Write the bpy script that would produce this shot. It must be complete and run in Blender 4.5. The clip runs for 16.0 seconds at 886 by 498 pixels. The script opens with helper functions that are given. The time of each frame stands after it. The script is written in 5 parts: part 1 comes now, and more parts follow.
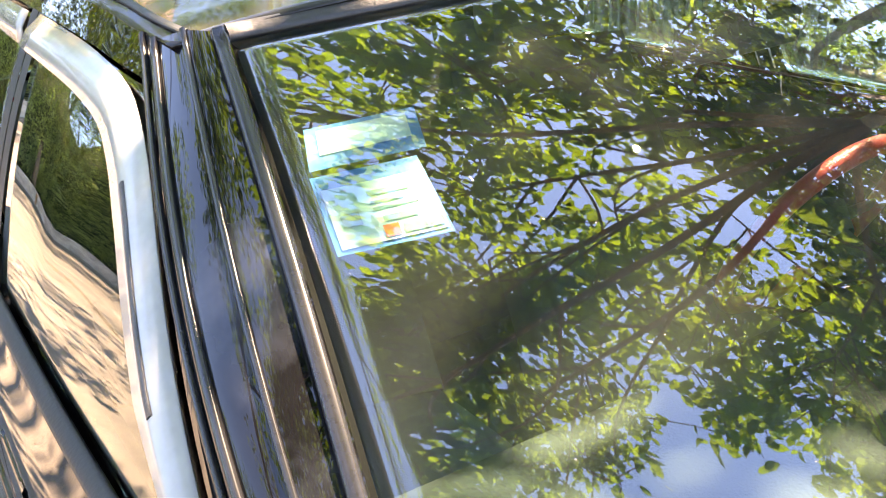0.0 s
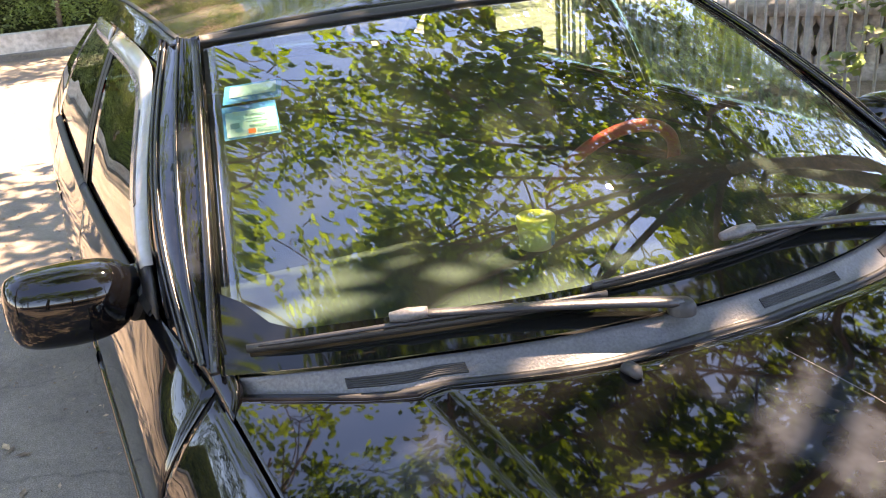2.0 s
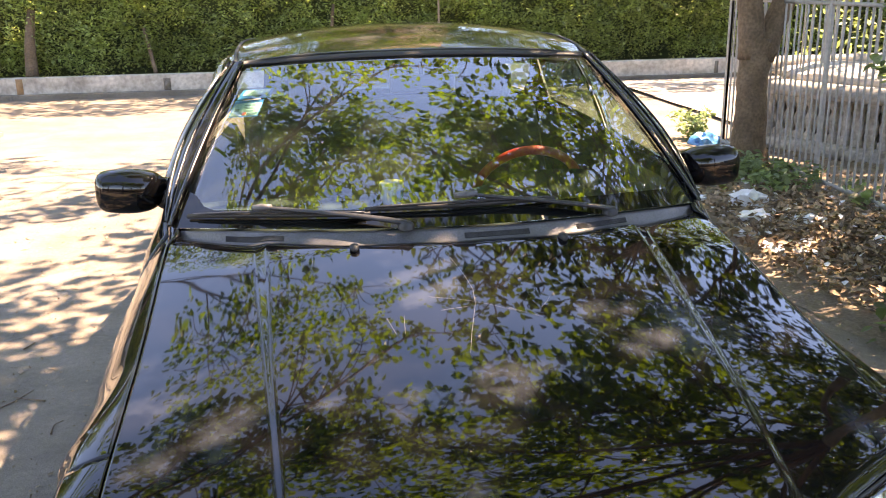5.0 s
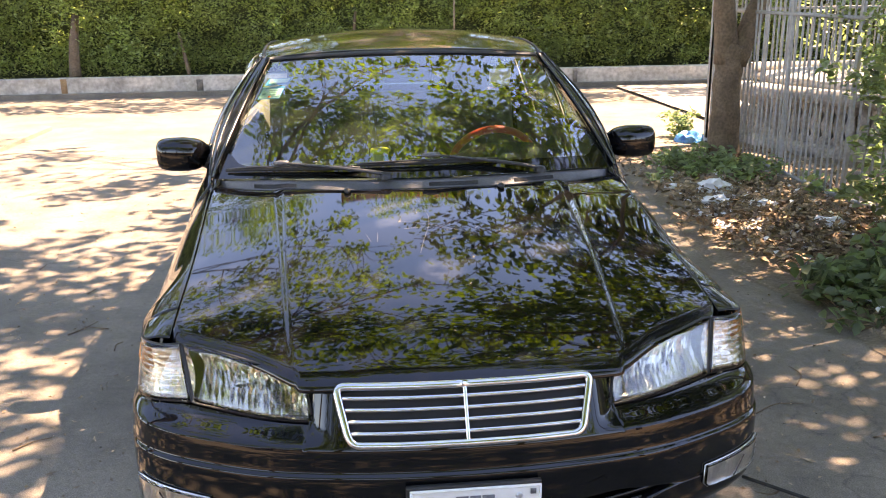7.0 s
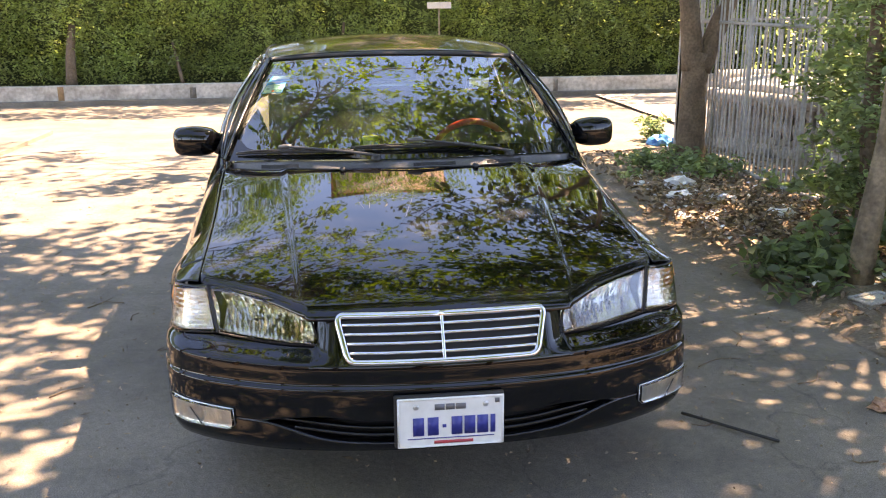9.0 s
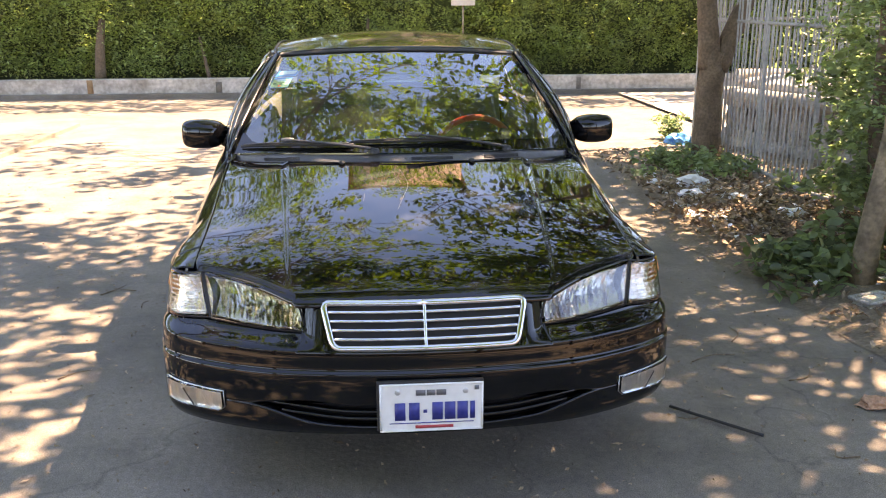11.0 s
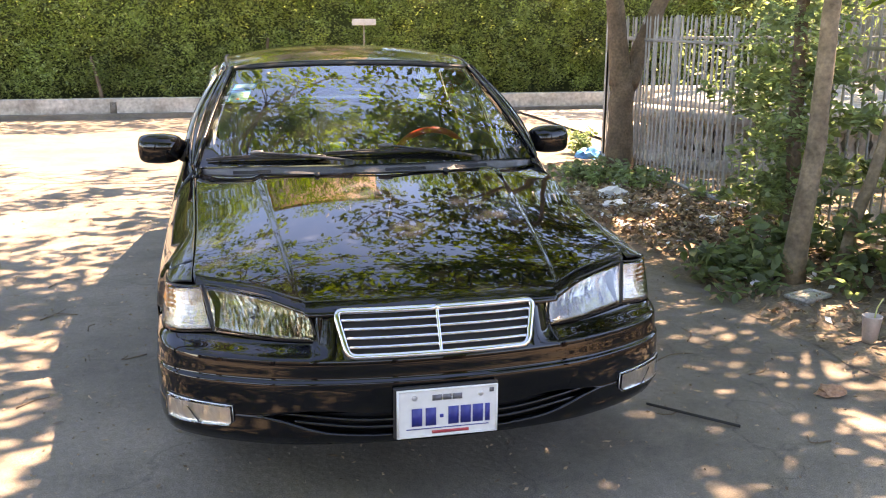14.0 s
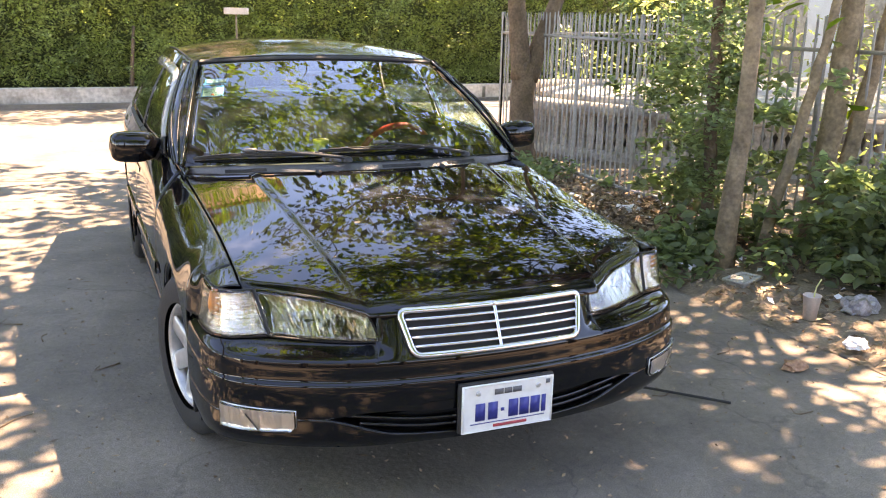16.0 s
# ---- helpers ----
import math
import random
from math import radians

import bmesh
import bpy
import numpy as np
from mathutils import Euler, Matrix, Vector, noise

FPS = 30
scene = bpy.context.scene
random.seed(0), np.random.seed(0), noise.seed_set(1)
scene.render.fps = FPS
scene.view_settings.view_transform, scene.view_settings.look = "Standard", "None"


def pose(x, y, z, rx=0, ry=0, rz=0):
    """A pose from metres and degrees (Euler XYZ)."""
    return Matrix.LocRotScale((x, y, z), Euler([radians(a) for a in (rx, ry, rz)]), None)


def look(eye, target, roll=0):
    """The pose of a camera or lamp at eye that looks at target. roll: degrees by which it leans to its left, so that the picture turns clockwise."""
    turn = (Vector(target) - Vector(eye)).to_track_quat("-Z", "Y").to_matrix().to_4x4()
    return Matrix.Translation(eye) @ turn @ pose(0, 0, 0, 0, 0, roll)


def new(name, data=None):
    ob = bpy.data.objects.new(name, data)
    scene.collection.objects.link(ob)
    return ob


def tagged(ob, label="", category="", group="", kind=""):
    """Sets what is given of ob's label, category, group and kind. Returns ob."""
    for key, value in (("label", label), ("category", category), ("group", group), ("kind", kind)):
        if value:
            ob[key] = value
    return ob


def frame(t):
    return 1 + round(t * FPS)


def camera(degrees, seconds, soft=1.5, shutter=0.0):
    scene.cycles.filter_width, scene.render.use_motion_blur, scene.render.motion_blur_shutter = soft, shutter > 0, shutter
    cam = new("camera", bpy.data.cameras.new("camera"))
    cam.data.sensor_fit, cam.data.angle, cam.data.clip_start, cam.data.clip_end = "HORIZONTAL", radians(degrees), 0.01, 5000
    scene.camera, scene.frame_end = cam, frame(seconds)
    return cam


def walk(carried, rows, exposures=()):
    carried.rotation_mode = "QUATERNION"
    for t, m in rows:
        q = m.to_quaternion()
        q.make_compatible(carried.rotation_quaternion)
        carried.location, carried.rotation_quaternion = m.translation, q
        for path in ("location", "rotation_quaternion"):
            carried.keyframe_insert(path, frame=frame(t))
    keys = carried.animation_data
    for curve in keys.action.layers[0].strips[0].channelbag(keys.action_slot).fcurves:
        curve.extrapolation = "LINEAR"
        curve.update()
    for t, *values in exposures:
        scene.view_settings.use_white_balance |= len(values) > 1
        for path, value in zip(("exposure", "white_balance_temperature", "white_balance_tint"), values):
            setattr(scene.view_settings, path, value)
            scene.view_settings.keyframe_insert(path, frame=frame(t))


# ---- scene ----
cam = camera(52.8, 16.0, 1.1)
PATH = [
    (0, (-0.927, 1.257, 1.491), (0.051, 2.806, 0.687), -4.0),
    (0.5, (-1.017, 1.062, 1.532), (-0.048, 2.627, 0.752), -4.9),
    (1, (-1.096, 0.808, 1.546), (-0.148, 2.4, 0.8), -5.0),
    (1.5, (-1.053, 0.592, 1.548), (-0.198, 2.243, 0.812), -4.8),
    (2, (-0.961, 0.287, 1.574), (-0.175, 1.976, 0.843), -4.0),
    (2.5, (-0.92, 0.036, 1.57), (-0.192, 1.773, 0.899), -3.9),
    (3, (-0.844, -0.206, 1.58), (-0.228, 1.587, 0.945), -2.9),
    (3.5, (-0.67, -0.412, 1.601), (-0.228, 1.433, 0.969), -2.3),
    (4, (-0.525, -0.602, 1.58), (-0.166, 1.274, 0.985), -1.7),
    (6.3, (-0.243, -1.67, 1.623), (-0.071, 0.243, 1.066), -1.0),
    (6.5, (-0.253, -1.763, 1.618), (-0.071, 0.151, 1.069), -1.2),
    (7, (-0.253, -1.934, 1.626), (-0.059, -0.023, 1.067), -0.7),
    (7.5, (-0.2, -2.097, 1.607), (-0.055, -0.182, 1.047), -0.7),
    (8, (-0.172, -2.238, 1.611), (-0.048, -0.316, 1.074), -0.3),
    (8.5, (-0.219, -2.335, 1.612), (-0.044, -0.414, 1.086), -0.1),
    (9, (-0.292, -2.468, 1.601), (-0.067, -0.553, 1.069), -0.5),
    (11.5, (-0.139, -2.572, 1.606), (0.003, -0.651, 1.067), -0.4),
    (12, (-0.118, -2.579, 1.606), (0.013, -0.655, 1.073), -0.7),
    (12.5, (-0.07, -2.588, 1.61), (0.078, -0.661, 1.095), -0.6),
    (13, (-0.198, -2.593, 1.603), (0.05, -0.674, 1.096), -0.4),
    (13.5, (-0.425, -2.594, 1.591), (-0.068, -0.689, 1.097), -0.4),
    (14, (-0.557, -2.547, 1.564), (-0.139, -0.654, 1.071), 0.2),
    (14.5, (-0.686, -2.439, 1.559), (-0.19, -0.565, 1.064), 0.4),
    (15, (-0.79, -2.385, 1.569), (-0.217, -0.535, 1.072), 0.7),
    (15.5, (-0.983, -2.388, 1.58), (-0.31, -0.572, 1.081), 1.0),
    (16, (-1.204, -2.376, 1.586), (-0.454, -0.593, 1.077), 1.3),
]
walk(cam, [(t, look(eye, target, roll)) for t, eye, target, roll in PATH],
     exposures=[(0, 4.04, 10200, 25), (1, 3.71, 10400, 26), (2, 3.53, 10800, 26.5), (4, 3.27, 10900, 27), (7, 3.18, 11000, 27), (12.5, 3.19, 11200, 26.5), (16, 3.43, 11300, 27)])

# ---- light ----
SUN = Vector((0.52, 0.22, 0.825)).normalized()
world = bpy.data.worlds.new("sky")
scene.world = world
world.use_nodes = True
wn = world.node_tree.nodes
sky = wn.new("ShaderNodeTexSky")
sky.sky_type = "NISHITA"
sky.sun_disc = False
sky.sun_elevation = math.asin(SUN.z)
sky.sun_rotation = math.atan2(SUN.x, SUN.y)
sky.air_density, sky.dust_density, sky.ozone_density = 0.75, 0.02, 8.0
world.node_tree.links.new(sky.outputs[0], wn["Background"].inputs[0])
wn["Background"].inputs[1].default_value = 0.15
sun = new("sun", bpy.data.lights.new("sun", "SUN"))
sun.data.energy, sun.data.angle, sun.data.color = 3.6, radians(0.53), (1.0, 0.95, 0.885)
sun.matrix_world = look(SUN * 60, (0, 2, 0))


# ---- tools ----
def smooth(points, n):
    """n places along a smooth curve through the points, evenly spaced."""
    p = np.array(points, float)
    q = np.vstack([2 * p[0] - p[1], p, 2 * p[-1] - p[-2]])
    out = []
    for i in range(1, len(q) - 2):
        for t in np.linspace(0, 1, 12, endpoint=False):
            a, b, c, d = q[i - 1], q[i], q[i + 1], q[i + 2]
            out.append(0.5 * (2 * b + (c - a) * t + (2 * a - 5 * b + 4 * c - d) * t * t + (3 * b - a - 3 * c + d) * t ** 3))
    out = np.array(out + [p[-1]])
    s = np.r_[0, np.cumsum(np.linalg.norm(np.diff(out, axis=0), axis=1))]
    want = np.linspace(0, s[-1], n)
    return np.stack([np.interp(want, s, out[:, k]) for k in range(p.shape[1])], 1)


def curve_of(xs, ys):
    """A smooth function through the pairs."""
    d = smooth(list(zip(xs, ys)), 160)
    return lambda v: np.interp(v, d[:, 0], d[:, 1])


def step(v, a, b):
    t = np.clip((np.asarray(v, float) - a) / (b - a), 0, 1)
    return t * t * (3 - 2 * t)


def part(name, verts, faces, material, parent=None, label="", flat=False, thick=0.0, bevel=0.0, kind=""):
    me = bpy.data.meshes.new(name)
    me.from_pydata([tuple(map(float, v)) for v in verts], [], [tuple(f) for f in faces])
    me.materials.append(material)
    me.polygons.foreach_set("use_smooth", [not flat] * len(me.polygons))
    me.update()
    ob = new(name, me)
    if parent is not None:
        ob.parent = parent
        ob.matrix_parent_inverse = Matrix.Translation(-Vector(parent.location))
    if thick:
        m = ob.modifiers.new("thick", "SOLIDIFY")
        m.thickness, m.offset = thick, 0.0
    if bevel:
        m = ob.modifiers.new("edge", "BEVEL")
        m.width, m.segments, m.limit_method = bevel, 2, "ANGLE"
        me.polygons.foreach_set("use_smooth", [False] * len(me.polygons))
    if label or kind:
        tagged(ob, label, kind=kind)
    return ob


def thing(name, x, y, z, label, category, group=""):
    ob = new(name)
    ob.location = (x, y, z)
    ob.empty_display_size = 0.1
    return tagged(ob, label, category, group)


def sheet(P, wrap=False):
    P = np.asarray(P, float)
    n, m = P.shape[:2]
    faces = [(i * m + j, i * m + (j + 1) % m, (i + 1) * m + (j + 1) % m, (i + 1) * m + j)
             for i in range(n - 1) for j in range(m if wrap else m - 1)]
    return P.reshape(-1, 3), faces


def join(*pieces):
    V, F = [], []
    for v, f in pieces:
        F += [tuple(k + len(V) for k in q) for q in f]
        V += [tuple(p) for p in v]
    return V, F


def box(cx, cy, cz, sx, sy, sz, rz=0.0):
    c, s = math.cos(rz), math.sin(rz)
    V = [(cx + c * x * sx / 2 - s * y * sy / 2, cy + s * x * sx / 2 + c * y * sy / 2, cz + z * sz / 2)
         for x in (-1, 1) for y in (-1, 1) for z in (-1, 1)]
    return V, [(0, 1, 3, 2), (4, 6, 7, 5), (0, 4, 5, 1), (2, 3, 7, 6), (0, 2, 6, 4), (1, 5, 7, 3)]


def tube(points, radii, sides=8, squash=1.0, up=(0, 0, 1)):
    """A closed tube along points; squash flattens it along up."""
    p = np.array(points, float)
    r = np.broadcast_to(np.asarray(radii, float), (len(p),))
    if abs(p[-1] - p[0])[2] > 0.7 * np.linalg.norm(p[-1] - p[0]):
        up = (0, 1, 0)
    t = np.gradient(p, axis=0)
    t /= np.linalg.norm(t, axis=1)[:, None] + 1e-9
    rows = []
    for a, d, rad in zip(p, t, r):
        side = np.cross(d, up)
        if np.linalg.norm(side) < 0.05:
            side = np.cross(d, (1, 0, 0))
        side /= np.linalg.norm(side)
        top = np.cross(side, d)
        rows.append([a + rad * (math.cos(2 * math.pi * k / sides) * side + squash * math.sin(2 * math.pi * k / sides) * top) for k in range(sides)])
    V, F = sheet(rows, True)
    n = len(V)
    V = np.vstack([V, p[0], p[-1]])
    F += [((k + 1) % sides, k, n) for k in range(sides)] + [(n - 1 - sides + 1 + k, n - sides + (k + 1) % sides, n + 1) for k in range(sides)]
    return V, F


def strip(points, normals, w, h):
    """A bar of width w across and height h along the normals, its foot on the points."""
    p, nrm = np.array(points, float), np.array(normals, float)
    t = np.gradient(p, axis=0)
    side = np.cross(t, nrm)
    side /= np.linalg.norm(side, axis=1)[:, None]
    rows = [[a - s * w / 2, a - s * w / 2 + m * h * .7, a - s * w * .3 + m * h, a + s * w * .3 + m * h, a + s * w / 2 + m * h * .7, a + s * w / 2] for a, s, m in zip(p, side, nrm)]
    V, F = sheet(rows, True)
    n = len(V)
    return V, F + [tuple(range(6)), tuple(range(n - 1, n - 7, -1))]


def lathe(profile, sides, axis="x"):
    """Turns (along, radius) pairs round an axis through the origin."""
    rows = [[(a, r * math.cos(2 * math.pi * k / sides), r * math.sin(2 * math.pi * k / sides)) for k in range(sides)] for a, r in profile]
    V, F = sheet(rows, True)
    if axis == "z":
        V = np.stack([V[:, 1], V[:, 2], V[:, 0]], 1)
    return V, F


def moved(piece, m):
    return [tuple(m @ Vector(v)) for v in piece[0]], piece[1]


# ---- materials ----
def mat(name, col, rough=0.5, metal=0.0, var=0.18, scale=6.0, fine=90.0, bump=0.0, coat=0.0, spec=0.5, second=None, patches=0.5, rand=0.0):
    m = bpy.data.materials.new(name)
    m.use_nodes = True
    t, nd = m.node_tree.links, m.node_tree.nodes
    b = nd["Principled BSDF"]
    b.inputs["Roughness"].default_value, b.inputs["Metallic"].default_value = rough, metal
    b.inputs["Coat Weight"].default_value, b.inputs["Coat Roughness"].default_value = coat, 0.03
    b.inputs["Specular IOR Level"].default_value = spec
    co = nd.new("ShaderNodeTexCoord")
    n1, n2 = nd.new("ShaderNodeTexNoise"), nd.new("ShaderNodeTexNoise")
    n1.inputs["Scale"].default_value, n1.inputs["Detail"].default_value = scale, 6
    n2.inputs["Scale"].default_value, n2.inputs["Detail"].default_value = fine, 4
    for n in (n1, n2):
        t.new(co.outputs["Object"], n.inputs["Vector"])
    ramp = nd.new("ShaderNodeValToRGB")
    ramp.color_ramp.elements[0].position, ramp.color_ramp.elements[1].position = 0.5 - 0.22 * (1.5 - patches), 0.5 + 0.22 * (0.5 + patches)
    dark = [c * (1 - var) for c in col] if second is None else second
    ramp.color_ramp.elements[0].color = (*dark, 1)
    ramp.color_ramp.elements[1].color = (*[min(1, c * (1 + var * 0.6)) for c in col], 1)
    t.new(n1.outputs["Fac"], ramp.inputs["Fac"])
    mul = nd.new("ShaderNodeMix")
    mul.data_type, mul.blend_type = "RGBA", "MULTIPLY"
    mul.inputs["Factor"].default_value = 1.0
    r2 = nd.new("ShaderNodeMapRange")
    r2.inputs["From Min"].default_value, r2.inputs["From Max"].default_value = 0.3, 0.7
    r2.inputs["To Min"].default_value, r2.inputs["To Max"].default_value = 1 - var, 1 + var * 0.5
    t.new(n2.outputs["Fac"], r2.inputs["Value"])
    t.new(ramp.outputs["Color"], mul.inputs["A"])
    t.new(r2.outputs["Result"], mul.inputs["B"])
    last = mul.outputs["Result"]
    if rand:
        ri = nd.new("ShaderNodeNewGeometry")
        rr = nd.new("ShaderNodeMapRange")
        rr.inputs["To Min"].default_value, rr.inputs["To Max"].default_value = 1 - rand, 1 + rand
        t.new(ri.outputs["Random Per Island"], rr.inputs["Value"])
        m2 = nd.new("ShaderNodeMix")
        m2.data_type, m2.blend_type = "RGBA", "MULTIPLY"
        m2.inputs["Factor"].default_value = 1.0
        t.new(last, m2.inputs["A"])
        t.new(rr.outputs["Result"], m2.inputs["B"])
        last = m2.outputs["Result"]
    t.new(last, b.inputs["Base Color"])
    if bump:
        bp = nd.new("ShaderNodeBump")
        bp.inputs["Strength"].default_value, bp.inputs["Distance"].default_value = bump, 0.01
        t.new(n2.outputs["Fac"], bp.inputs["Height"])
        t.new(bp.outputs["Normal"], b.inputs["Normal"])
    return m


def leaf_mat(name, col, second, glow=(2.55, 2.9, 0.9)):
    """Leaves that let some light through, each a little different."""
    m = mat(name, col, 0.42, var=0.25, scale=1.2, fine=9, second=second, rand=0.45, spec=0.4)
    nd, t = m.node_tree.nodes, m.node_tree.links
    b, out = nd["Principled BSDF"], nd["Material Output"]
    tr, mix = nd.new("ShaderNodeBsdfTranslucent"), nd.new("ShaderNodeMixShader")
    src = b.inputs["Base Color"].links[0].from_socket
    g = nd.new("ShaderNodeMix")
    g.data_type, g.blend_type = "RGBA", "MULTIPLY"
    g.inputs["Factor"].default_value = 1.0
    g.inputs["B"].default_value = (*glow, 1)
    t.new(src, g.inputs["A"])
    t.new(g.outputs["Result"], tr.inputs["Color"])
    mix.inputs["Fac"].default_value = 0.55
    t.new(b.outputs[0], mix.inputs[1])
    t.new(tr.outputs[0], mix.inputs[2])
    t.new(mix.outputs[0], out.inputs["Surface"])
    return m


def glass_mat(name, col, rough=0.0, ior=1.5):
    m = bpy.data.materials.new(name)
    m.use_nodes = True
    b = m.node_tree.nodes["Principled BSDF"]
    b.inputs["Base Color"].default_value = (*col, 1)
    b.inputs["Roughness"].default_value, b.inputs["IOR"].default_value = rough, ior
    b.inputs["Transmission Weight"].default_value = 1.0
    return m


def pane_mat(name, col, ior, film=0.016):
    """A clear tinted pane with a sharp surface reflection under a thin uneven film of dust."""
    m = bpy.data.materials.new(name)
    m.use_nodes = True
    nd, t = m.node_tree.nodes, m.node_tree.links
    nd.remove(nd["Principled BSDF"])
    clear, gloss, fres, mix = nd.new("ShaderNodeBsdfTransparent"), nd.new("ShaderNodeBsdfGlossy"), nd.new("ShaderNodeFresnel"), nd.new("ShaderNodeMixShader")
    clear.inputs["Color"].default_value = (*col, 1)
    gloss.inputs["Roughness"].default_value = 0.0
    gloss.inputs["Color"].default_value = (1, 1, 1, 1)
    fres.inputs["IOR"].default_value = ior
    t.new(fres.outputs[0], mix.inputs[0])
    t.new(clear.outputs[0], mix.inputs[1])
    t.new(gloss.outputs[0], mix.inputs[2])
    dust, co, n, amount, over = nd.new("ShaderNodeBsdfDiffuse"), nd.new("ShaderNodeTexCoord"), nd.new("ShaderNodeTexNoise"), nd.new("ShaderNodeMapRange"), nd.new("ShaderNodeMixShader")
    dust.inputs["Color"].default_value = (0.40, 0.50, 0.42, 1)
    n.inputs["Scale"].default_value, n.inputs["Detail"].default_value = 4.0, 6
    t.new(co.outputs["Object"], n.inputs["Vector"])
    amount.inputs["From Min"].default_value, amount.inputs["From Max"].default_value = 0.3, 0.7
    amount.inputs["To Min"].default_value, amount.inputs["To Max"].default_value = film * 0.4, film * 1.6
    t.new(n.outputs["Fac"], amount.inputs["Value"])
    t.new(amount.outputs["Result"], over.inputs[0])
    t.new(mix.outputs[0], over.inputs[1])
    t.new(dust.outputs[0], over.inputs[2])
    t.new(over.outputs[0], nd["Material Output"].inputs["Surface"])
    return m


PAINT = mat("black_car_paint", (0.004, 0.004, 0.0045), 0.025, var=0.15, scale=3.5, fine=30, second=(0.002, 0.002, 0.0025), patches=0.2)
PAINT.node_tree.nodes["Principled BSDF"].inputs["IOR"].default_value = 1.47


def dusty(m, colour, low, high, scale):
    """Lays soft clouds of dry dust over what faces upward."""
    nd, t = m.node_tree.nodes, m.node_tree.links
    b = nd["Principled BSDF"]
    src = b.inputs["Base Color"].links[0].from_socket
    co, n, r, mx = nd.new("ShaderNodeTexCoord"), nd.new("ShaderNodeTexNoise"), nd.new("ShaderNodeMapRange"), nd.new("ShaderNodeMix")
    n.inputs["Scale"].default_value, n.inputs["Detail"].default_value, n.inputs["Roughness"].default_value = scale, 5, 0.6
    t.new(co.outputs["Object"], n.inputs["Vector"])
    r.inputs["From Min"].default_value, r.inputs["From Max"].default_value = low, high
    t.new(n.outputs["Fac"], r.inputs["Value"])
    mx.data_type = "RGBA"
    mx.inputs["B"].default_value = (*colour, 1)
    ge, sx, up = nd.new("ShaderNodeNewGeometry"), nd.new("ShaderNodeSeparateXYZ"), nd.new("ShaderNodeMath")
    up.operation, up.use_clamp = "MULTIPLY", True
    t.new(ge.outputs["Normal"], sx.inputs[0])
    t.new(sx.outputs["Z"], up.inputs[0])
    t.new(r.outputs["Result"], up.inputs[1])
    t.new(up.outputs[0], mx.inputs["Factor"])
    t.new(src, mx.inputs["A"])
    t.new(mx.outputs["Result"], b.inputs["Base Color"])


dusty(PAINT, (0.066, 0.076, 0.094), 0.55, 0.84, 3.2)
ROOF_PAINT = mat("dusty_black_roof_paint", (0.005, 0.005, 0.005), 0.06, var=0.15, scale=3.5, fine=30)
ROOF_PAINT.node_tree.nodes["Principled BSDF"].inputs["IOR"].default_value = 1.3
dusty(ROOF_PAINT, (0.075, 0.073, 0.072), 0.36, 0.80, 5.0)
TRIM = mat("black_rubber_trim", (0.018, 0.018, 0.019), 0.55, var=0.2, bump=0.1, fine=200)
PLASTIC = mat("grey_black_plastic", (0.05, 0.05, 0.052), 0.5, var=0.2, bump=0.15, fine=260)
CHROME = mat("chrome", (0.62, 0.63, 0.65), 0.16, 1.0, var=0.08, fine=60)
SILVER = mat("silver_wheel_paint", (0.52, 0.52, 0.52), 0.35, 0.6, var=0.15, fine=40)
REFLECTOR = mat("lamp_reflector", (0.64, 0.62, 0.54), 0.16, 1.0, var=0.08, fine=50)
DARK = mat("dark_recess", (0.01, 0.01, 0.011), 0.8, var=0.2)
TYRE = mat("tyre_rubber", (0.022, 0.021, 0.02), 0.8, var=0.25, bump=0.3, fine=120)
GLASS = pane_mat("green_tinted_glass", (0.80, 0.93, 0.86), 2.1)
CLEAR = bpy.data.materials.new("clear_inner_face")
CLEAR.use_nodes = True
CLEAR.node_tree.nodes.remove(CLEAR.node_tree.nodes["Principled BSDF"])
CLEAR.node_tree.links.new(CLEAR.node_tree.nodes.new("ShaderNodeBsdfTransparent").outputs[0], CLEAR.node_tree.nodes["Material Output"].inputs["Surface"])
SIDE_GLASS = glass_mat("side_glass", (0.42, 0.52, 0.47), 0.0, 1.7)
REAR_GLASS = glass_mat("dark_rear_glass", (0.16, 0.20, 0.18), 0.0, 1.6)
LENS = glass_mat("clear_lamp_lens", (0.97, 0.96, 0.92), 0.04)
VISOR = mat("pale_visor_plastic", (0.33, 0.315, 0.295), 0.22, var=0.06, coat=0.6)
CABIN = mat("grey_green_dashboard", (0.030, 0.045, 0.038), 0.75, spec=0.12, var=0.15, bump=0.2, fine=300)
SEAT = mat("grey_seat_cloth", (0.10, 0.107, 0.10), 0.9, var=0.15, bump=0.3, fine=350)
GLOSSTRIM = mat("glossy_black_trim", (0.016, 0.016, 0.017), 0.22, var=0.2, fine=120)
CORNR = mat("corner_reflector", (0.62, 0.53, 0.44), 0.16, 1.0, var=0.1, fine=60)
FOGR = mat("fog_reflector", (0.62, 0.64, 0.66), 0.28, 1.0, var=0.1, fine=60)
COWLM = mat("dusty_grey_plastic", (0.098, 0.097, 0.101), 0.42, var=0.3, bump=0.15, fine=220, scale=9)
ARM = mat("dusty_black_plastic", (0.022, 0.022, 0.025), 0.42, var=0.3, bump=0.1, fine=220, scale=14)
RED = mat("red_wheel_cover", (0.52, 0.045, 0.025), 0.45, var=0.15, bump=0.2, fine=200)

# ---- the car ----
car = thing("sedan_car", 0, 2.3, 0, "glossy black four-door sedan parked on concrete, dusty and lightly scratched", "car")

